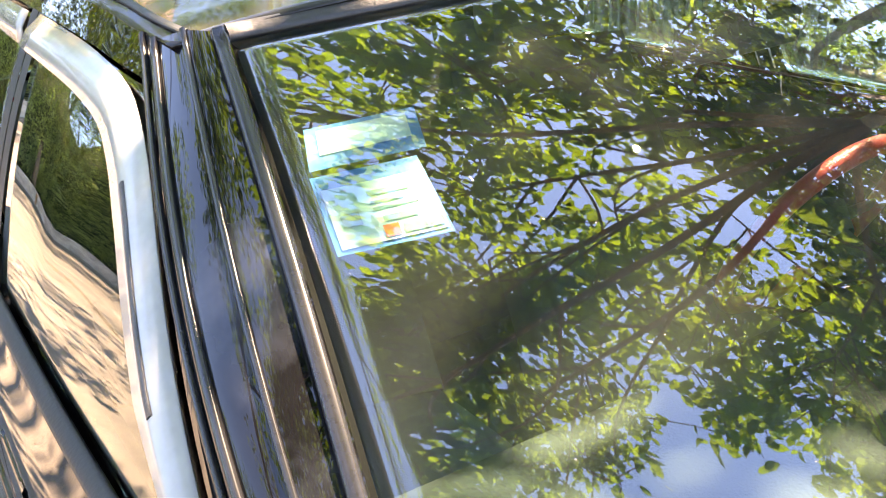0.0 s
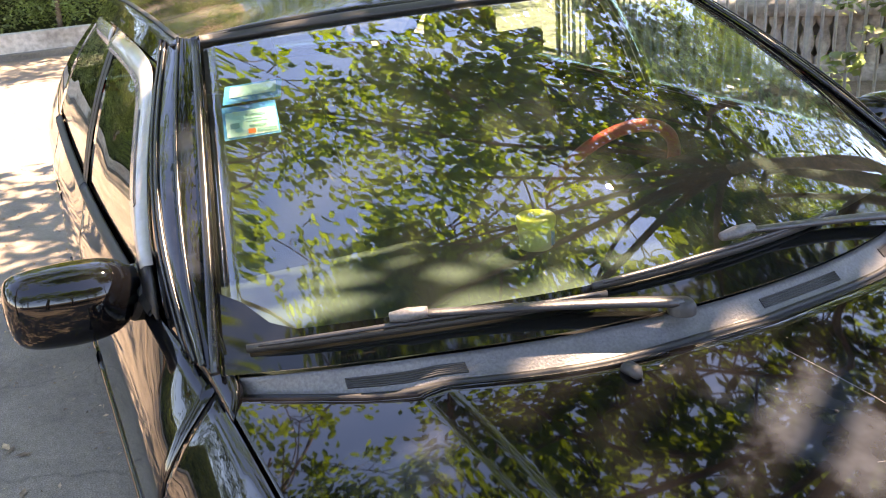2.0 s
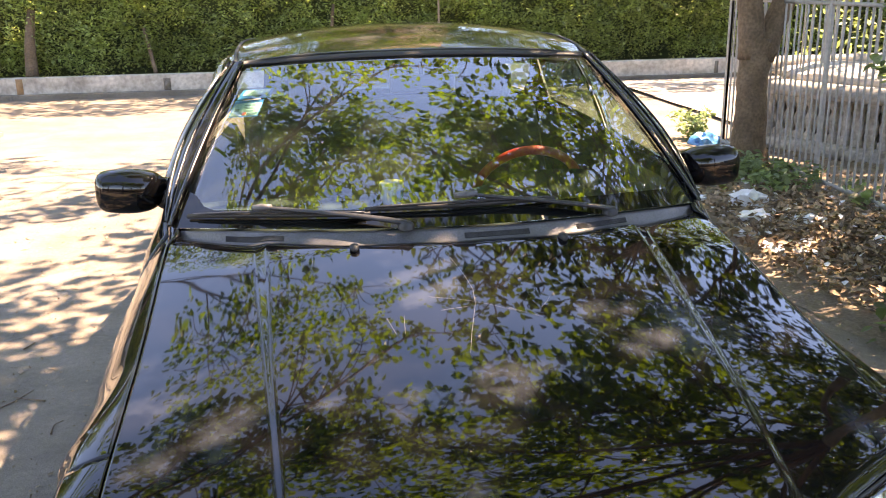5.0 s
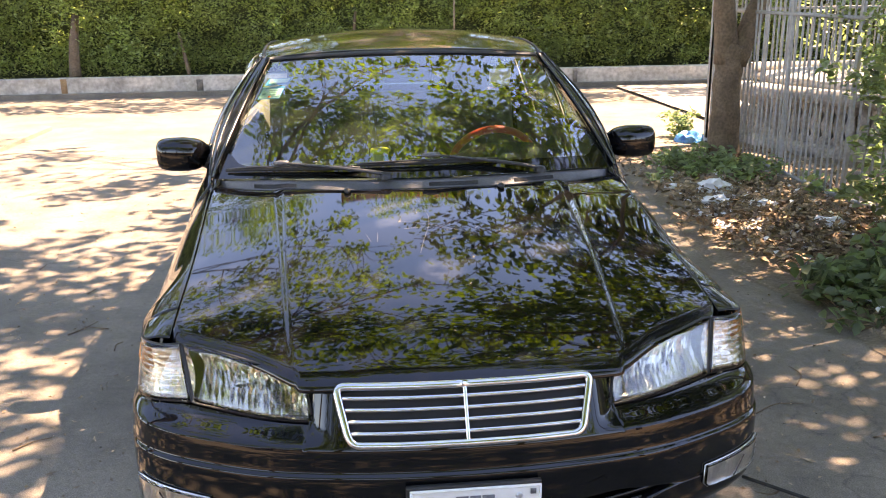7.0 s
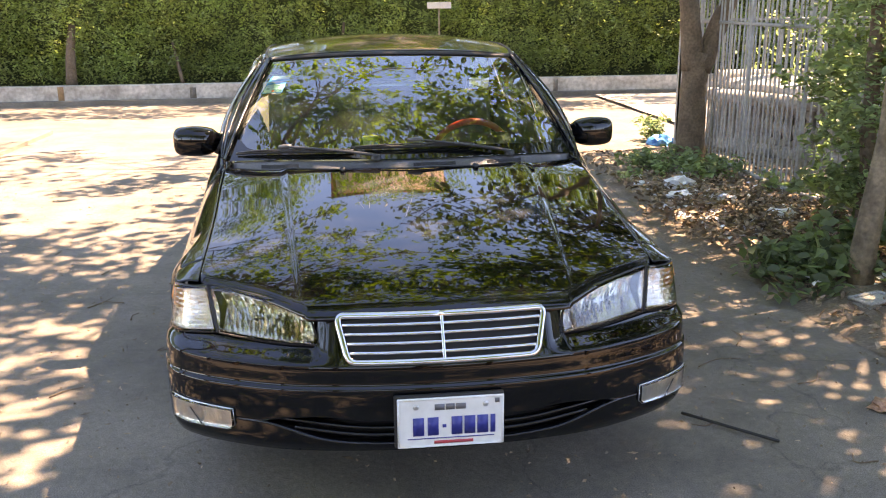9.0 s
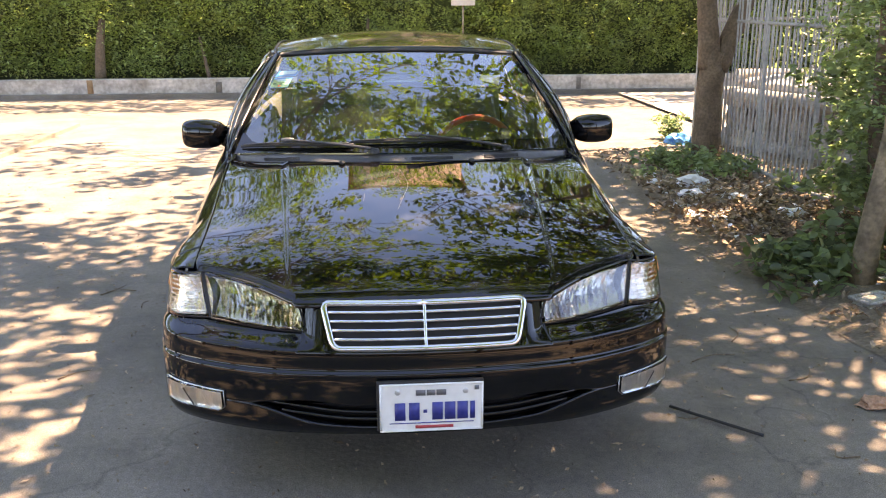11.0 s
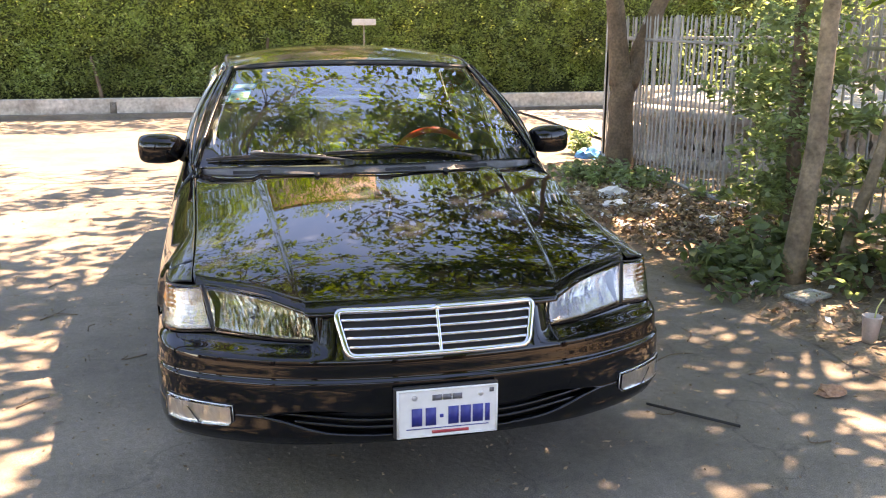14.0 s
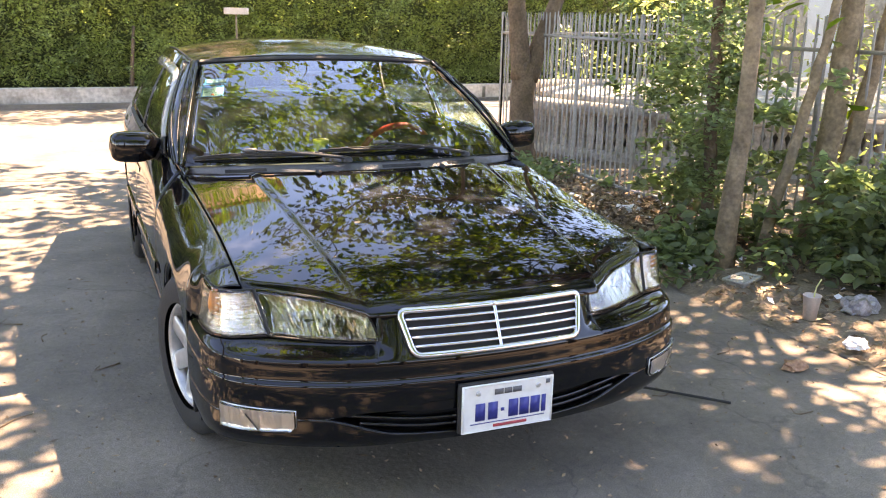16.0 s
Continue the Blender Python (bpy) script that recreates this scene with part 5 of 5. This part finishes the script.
for x, r, h, lean in ((-4.75, 0.10, 1.0, 0.05), (-7.95, 0.12, 1.2, -0.1), (-2.9, 0.035, 0.7, -0.16), (-0.2, 0.04, 1.0, 0.1)):
    part("stem", *tube(smooth([(x, 13.58, 0.28), (x + lean * 0.4, 13.62, 0.28 + h * 0.5), (x + lean, 13.80, 0.28 + h)], 9), np.linspace(r, r * 0.6, 9), 9), BARK, hedge)
SIGN = mat("pale_sign_board", (0.62, 0.55, 0.48), 0.6, var=0.15)
sign = thing("small_sign", 1.55, 13.45, 0, "small pale board on a thin post before the hedge", "sign")
part("sign_post", *box(1.55, 13.50, 0.85, 0.03, 0.03, 1.4), BARK2, sign)
part("board", *box(1.55, 13.47, 1.56, 0.42, 0.02, 0.11), SIGN, sign, bevel=0.004)

# building beyond the hedge
house = thing("house", 1.9, 27, 0, "orange plastered house with a tiled roof beyond the hedge", "house")
part("wall", *box(1.1, 27, 7.2, 4.8, 6, 14.4), TERRA, house)
part("roof", *([(-1.6, 23.6, 14.4), (3.8, 23.6, 14.4), (3.8, 30.4, 14.4), (-1.6, 30.4, 14.4), (0.5, 27, 15.1), (1.6, 27, 15.1)], [(0, 1, 5, 4), (1, 2, 5), (2, 3, 4, 5), (3, 0, 4)]), TILE, house, flat=True)

# ---- fence ----
fence = thing("steel_fence", 3.3, 4.0, 0, "grey galvanised steel bar fence with pointed bars", "fence")
corner_xy = np.array([3.42, 7.0])


def run(a, b, gap=0.086):
    a, b = np.array(a, float), np.array(b, float)
    L = np.linalg.norm(b - a)
    ang = math.atan2(b[1] - a[1], b[0] - a[0])
    for z in (0.10, 1.40):
        c = (a + b) / 2
        part("rail", *box(c[0], c[1], z, L, 0.03, 0.028, ang), STEEL, fence)
    k = int(L / gap)
    for i in range(k + 1):
        p = a + (b - a) * i / k
        lean = rng.normal() * 0.006
        post = i % 20 == 0
        w = 0.05 if post else 0.021
        h = 1.63 + rng.normal() * 0.008
        v, f = tube([(p[0], p[1], 0.06), (p[0] + lean, p[1], h - 0.05), (p[0] + lean, p[1], h)], [w * .46, w * .46, 0.004 if not post else w * .5], 6)
        part("post" if post else "bar", v, f, STEEL, fence, flat=True)


run(corner_xy, (3.35, 4.2))
run((3.35, 4.2), (4.9, -3.0))
run(corner_xy, (7.5, 7.6))

# the plot behind the fence: low stone wall, balusters, pale blocks
line_b = np.array([(3.85, 7.25), (4.05, 6.6), (4.45, 5.85), (5.2, 5.0), (6.4, 4.1), (9.2, 3.2)])
seg = smooth(line_b, 61)
base = part("balustrade_foot", *strip([(x, y, 0.02) for x, y in seg], [(0, 0, 1)] * 61, 0.30, 0.14), STONE, kind="structure", label="rough grey stone foot of the balustrade")
part("balustrade_rail", *strip([(x, y, 0.545) for x, y in seg], [(0, 0, 1)] * 61, 0.27, 0.12), STONE, kind="structure", label="grey stained rail of the balustrade behind the fence")
for k in range(1, 60, 1):
    x, y = seg[k]
    bal = part("baluster", *moved(lathe([(0, 0.062), (0.05, 0.062), (0.08, 0.035), (0.17, 0.066), (0.28, 0.032), (0.33, 0.062), (0.392, 0.062)], 10, "z"), pose(x, y, 0.157)), STONE)
    tagged(bal, "weathered grey stone baluster behind the fence", "baluster", "balusters behind the fence")
# broken pale deck that rises behind the balustrade
DECK = mat("pale_broken_concrete", (0.52, 0.48, 0.43), 0.92, var=0.3, scale=3.5, fine=22, bump=0.6, second=(0.30, 0.27, 0.24))
deck_rows = []
for q in np.linspace(0, 1, 14):
    row = []
    for k in range(61):
        x, y = seg[k]
        fx, fy = 3.95 + 6.0 * k / 60, 7.35
        px, py = x + 0.16 + (fx - x - 0.16) * q, y + 0.10 + (fy - y - 0.10) * q
        row.append((px, py, 0.675 + 0.075 * q + 0.022 * noise.noise((px * 2.3, py * 2.3, 1)) + 0.012 * noise.noise((px * 7, py * 7, 4))))
    deck_rows.append(row)
deck = part("concrete_deck", *sheet(deck_rows), DECK, kind="structure", label="pale broken concrete deck behind the balustrade", thick=0.09)
part("deck_skirt", *sheet([[(x + 0.22, y + 0.16, z) for x, y in seg[1:]] for z in (0.03, 0.3, 0.62)]), STONE, deck, thick=0.05)
part("deck_kerb", *strip([(3.98 + 6.0 * k / 20, 7.30, 0.745) for k in range(21)], [(0, 0, 1)] * 21, 0.16, 0.10), DECK, deck)
part("plot_paving", *sheet([[(x, y, 0.035 + 0.01 * noise.noise((x, y, 5))) for x in np.linspace(4.2, 7.4, 12)] for y in np.linspace(-2, 12.9, 30)]), STONE, kind="structure", label="grey uneven paving of the plot behind the fence")
part("back_wall", *box(11.5, 5, 1.4, 0.25, 26, 2.8), WALL, kind="structure", label="stained pale wall at the back of the plot")
PALEB = mat("pale_blue_sheet", (0.60, 0.68, 0.76), 0.6, var=0.1)
for x, y, w, h, mt, lb in ((9.6, 8.4, 0.7, 2.0, PALEB, "pale blue metal door panel leaning in the plot"), (9.8, 4.4, 1.4, 1.5, WALL, "white plastered block in the plot")):
    ob = part("leaning_panel", *box(x, y, h / 2, 0.12, w, h), mt, bevel=0.02)
    tagged(ob, lb, "panel")
m = 210
bc = np.stack([rng.uniform(4.6, 11, m), rng.uniform(-2, 9.4, m), 0.2 + 1.9 * rng.random(m) ** 1.5], 1)
lv, lf = leaf_cloud(bc, 0.4, 34, 0.11, rng)
fast_part("bushes", lv, lf, LEAF2, None, "loose green bushes growing in the plot behind the fence", "stuff")
part("plot_soil", *sheet([[(x, y, 0.03) for x in np.linspace(7.4, 14, 6)] for y in np.linspace(-6, 12.9, 8)]), SOIL, kind="structure", label="soil of the plot behind the fence")

# unseen closing wall behind the camera, coloured dark so the bumper reflects little light
DARKWALL = mat("reflection_dark_wall", (0.15, 0.135, 0.115), 0.9, var=0.3, scale=2)
part("yard_wall", *box(0, -12.5, 1.1, 60, 0.25, 2.2), DARKWALL, kind="structure", label="plain dark wall added behind the yard")

# ---- weeds, litter, small things ----
rw = np.random.default_rng(8)


def weeds(name, pts, spread, per, size, label, material=LEAF3):
    lv, lf = leaf_cloud(np.array(pts), spread, per, size, rw, 0.1, 0.8, 0.56, True)
    keep = lv[:, 2].reshape(-1, 6).min(1) > 0.012
    F = lf.reshape(2, -1, 4)[:, keep, :].reshape(-1, 4)
    return fast_part(name, lv, F, material, None, label, "stuff")


pts = [(rw.normal(2.75, 0.28), rw.normal(1.95, 0.33), 0.05 + 0.27 * rw.random()) for _ in range(24)]
pts += [(rw.normal(3.45, 0.35), rw.normal(1.25, 0.5), 0.05 + 0.55 * rw.random()) for _ in range(130)]
pts += [(rw.normal(2.62, 0.22), rw.normal(2.45, 0.25), 0.04 + 0.22 * rw.random()) for _ in range(24)]
pts += [(rw.normal(3.3, 0.15), rw.normal(3.2, 0.45), 0.1 + 1.3 * rw.random()) for _ in range(70)]
pts = [q for q in pts if q[0] > 2.66 + 0.18 * (q[1] < 1.6)]
pts += [(rw.normal(2.36, 0.13), rw.normal(2.35, 0.16), 0.05 + 0.14 * rw.random()) for _ in range(26)]
pts += [(rw.normal(3.35, 0.28), rw.normal(1.55, 0.35), 0.08 + 0.75 * rw.random()) for _ in range(60)]
weeds("weeds", pts, 0.13, 26, 0.085, "broad-leaved green weeds round the tree feet")
pts = [(rw.normal(2.95, 0.3), rw.normal(5.6, 0.35), 0.03 + 0.16 * rw.random()) for _ in range(60)] + [(rw.normal(3.30, 0.10), rw.normal(7.4, 0.2), 0.04 + 0.28 * rw.random()) for _ in range(17)]
weeds("low_weeds", pts, 0.10, 24, 0.06, "low weeds at the foot of the forked tree")

pts = [(rw.normal(3.02, 0.13), rw.normal(2.78, 0.16), 0.25 + 2.3 * rw.random()) for _ in range(95)] + [(rw.normal(3.25, 0.10), rw.normal(3.5, 0.4), 0.9 + 1.3 * rw.random()) for _ in range(60)]
weeds("creeper", pts, 0.14, 34, 0.05, "feathery grey-green creeper hanging on trunk and fence")
pts = [(rw.normal(3.38, 0.22), rw.normal(2.35, 0.12), 1.0 + 0.9 * rw.random()) for _ in range(9)]
weeds("broad_leaves", pts, 0.10, 2, 0.13, "few broad bright green leaves between the trunks", LEAF)

# dead leaves
m = 9000
x = np.r_[rw.normal(2.75, 0.38, m // 2), rw.uniform(2.15, 4.2, m // 2)]
y = np.r_[rw.normal(3.6, 0.85, m // 2), rw.uniform(-2.5, 6.8, m // 2)]
ok = x > 2.02 + 0.1 * np.sin(y * 3)
c = np.stack([x, y, 0.055 + 0.05 * rw.random(m) * (np.abs(y - 3.6) < 1.4)], 1)[ok]
lv, lf = leaf_cloud(c, 0.03, 1, 0.066, rw, 0.0, 0.3, 0.38)
fast_part("dead_leaves", lv, lf, DRY, None, "brown dead leaves heaped on the verge", "stuff")
m = 520
c = np.stack([rw.uniform(-3.2, 2.3, m), rw.uniform(-2.2, 8, m), np.full(m, 0.008)], 1)
lv, lf = leaf_cloud(c, 0.0, 1, 0.045, rw, 0.0, 0.1, 0.4)
lv[:, 2] = 0.004 + 0.25 * (lv[:, 2] - lv[:, 2].min()) * 0.3
fast_part("fallen_leaves", lv, lf, DRY, None, "scattered small fallen leaves on the concrete", "stuff")


# small pale scraps among the leaves, and grit and crumbs on the concrete
m = 240
c = np.stack([rw.uniform(2.2, 3.4, m), rw.normal(3.6, 1.3, m), np.full(m, 0.085)], 1)
lv, lf = leaf_cloud(c, 0.03, 1, 0.05, rw, 0.0, 0.4, 0.55)
fast_part("paper_scraps", lv, lf, BAG, None, "small pale paper and plastic scraps among dead leaves", "stuff")
m = 4200
c = np.stack([rw.uniform(-3.4, 2.3, m), -2.6 + 9.0 * rw.random(m) ** 1.4, np.full(m, 0.006)], 1)
lv, lf = leaf_cloud(c, 0.0, 1, 0.017, rw, 0.0, 0.1, 0.55)
lv[:, 2] = np.clip(lv[:, 2], 0.003, 0.012)
fast_part("ground_crumbs", lv, lf, DRY, None, "tiny dry crumbs and grit lying on the concrete", "stuff")
m = 2600
c = np.stack([rw.uniform(-3.0, 2.4, m), -2.4 + 6.0 * rw.random(m) ** 1.6, np.full(m, 0.006)], 1)
lv, lf = leaf_cloud(c, 0.0, 1, 0.013, rw, 0.0, 0.1, 0.6)
lv[:, 2] = np.clip(lv[:, 2], 0.003, 0.010)
fast_part("dark_grit", lv, lf, SOIL, None, "dark grit scattered over the concrete", "stuff")


def crumple(name, x, y, z, size, material, label, category, seed, flat=0.5):
    """A crumpled lump of film or paper."""
    bm = bmesh.new()
    bmesh.ops.create_icosphere(bm, subdivisions=3, radius=1.0)
    for v in bm.verts:
        p = v.co * 2.1 + Vector((seed * 7.3, 0, 0))
        k = 1 + 0.45 * noise.noise(p) + 0.25 * noise.noise(p * 2.7)
        v.co = Vector((v.co.x * size[0] * k, v.co.y * size[1] * k, max(-0.25 * flat * size[2], v.co.z * size[2] * k)))
    me = bpy.data.meshes.new(name)
    bm.to_mesh(me)
    bm.free()
    me.materials.append(material)
    ob = new(name, me)
    ob.location = (x, y, z + 0.2 * flat * size[2])
    return tagged(ob, label, category)


crumple("plastic_bag", 3.32, 7.15, 0.02, (0.15, 0.14, 0.13), BLUEBAG, "crumpled blue plastic bag beside the fence", "bag", 1)
for k, (x, y, sx, sy, sz) in enumerate(((2.46, 4.35, .13, .11, .06), (2.36, 3.72, .17, .12, .035), (2.62, 4.8, .13, .12, .09), (2.96, 3.62, .13, .10, .06), (2.25, 4.05, .08, .06, .03), (3.05, 3.0, .10, .07, .05), (2.75, 4.2, .11, .08, .06), (2.35, 5.0, .07, .05, .03))):
    crumple("plastic_bag", x, y, 0.045, (sx, sy, sz), BAG, "crumpled white plastic bag among dead leaves", "bag", 2 + k)
FILM = mat("cloudy_film", (0.34, 0.325, 0.34), 0.3, var=0.3, scale=14, bump=0.5)
crumple("plastic_bag", 2.75, 1.06, 0.05, (0.105, 0.09, 0.085), FILM, "crumpled clear plastic bag on dead leaves", "bag", 21)
crumple("plastic_bag", 2.30, 0.66, 0.04, (0.065, 0.05, 0.04), BAG, "small white plastic bag on dead leaves", "bag", 22)
FOAM = mat("dirty_foam", (0.42, 0.41, 0.36), 0.85, var=0.35, scale=8, bump=0.3)
tray = thing("foam_tray", 2.50, 1.72, 0.03, "dirty white foam tray lying under the weeds", "tray")
part("base", *box(2.50, 1.72, 0.05, 0.22, 0.13, 0.04, 0.35), FOAM, tray, bevel=0.015)
part("rim", *tube([(2.50 + 0.11 * a * math.cos(0.35) - 0.065 * b * math.sin(0.35), 1.72 + 0.11 * a * math.sin(0.35) + 0.065 * b * math.cos(0.35), 0.072) for a, b in ((-1, -1), (1, -1), (1, 1), (-1, 1), (-1, -1))], 0.012, 6), FOAM, tray)
CUPM = mat("cloudy_cup_plastic", (0.50, 0.48, 0.47), 0.35, var=0.12, scale=20)
cup = thing("plastic_cup", 2.42, 1.09, 0.02, "cloudy plastic drinking cup with dregs, standing on the verge", "cup")
part("cup_wall", *moved(lathe([(0, 0.034), (0.13, 0.046), (0.134, 0.049), (0.136, 0.046)], 24, "z"), pose(2.42, 1.09, 0.03)), CUPM, cup, thick=0.0015)
part("dregs", *moved(lathe([(0.002, 0.001), (0.002, 0.032), (0.05, 0.036), (0.05, 0.001)], 20, "z"), pose(2.42, 1.09, 0.03)), mat("brown_dregs", (0.35, 0.2, 0.14), 0.4), cup)
part("straw", *tube([(2.42, 1.09, 0.05), (2.45, 1.10, 0.20), (2.47, 1.09, 0.25)], 0.004, 6), TUBW, cup)
BLK = mat("black_cable", (0.012, 0.012, 0.012), 0.5)
rod = part("black_stick", *tube(smooth([(1.03, 0.66, 0.014), (1.14, 0.54, 0.016), (1.30, 0.38, 0.014)], 12), 0.0065, 8), BLK)
tagged(rod, "thin black stick lying on the concrete", "stick")
for k in range(26):
    x, y = rw.uniform(-2.4, 2.4), rw.uniform(-1.6, 4.5)
    if abs(x) < 0.95 and y > -0.2:
        x = math.copysign(1.1 + rw.random() * 1.2, x)
    a, L = rw.uniform(0, math.pi), rw.uniform(0.06, 0.28)
    b = [(x + L * q * math.cos(a) + 0.02 * rw.normal(), y + L * q * math.sin(a) + 0.02 * rw.normal(), 0.006) for q in (-0.5, 0, 0.5)]
    tw = part("twig", *tube(smooth(b, 8), np.linspace(0.0035, 0.0015, 8), 5), BARK)
    tagged(tw, "dry brown twig lying on the concrete", "twig", "twigs on the ground")
BRICK = mat("brick_piece", (0.45, 0.24, 0.15), 0.9, var=0.3, bump=0.4)
for x, y in ((1.87, 0.61), (2.45, 3.3), (2.7, 3.9)):
    crumple("brick_piece", x, y, 0.008, (0.06, 0.045, 0.035), BRICK, "broken piece of orange brick on the ground", "brick", x * 3)
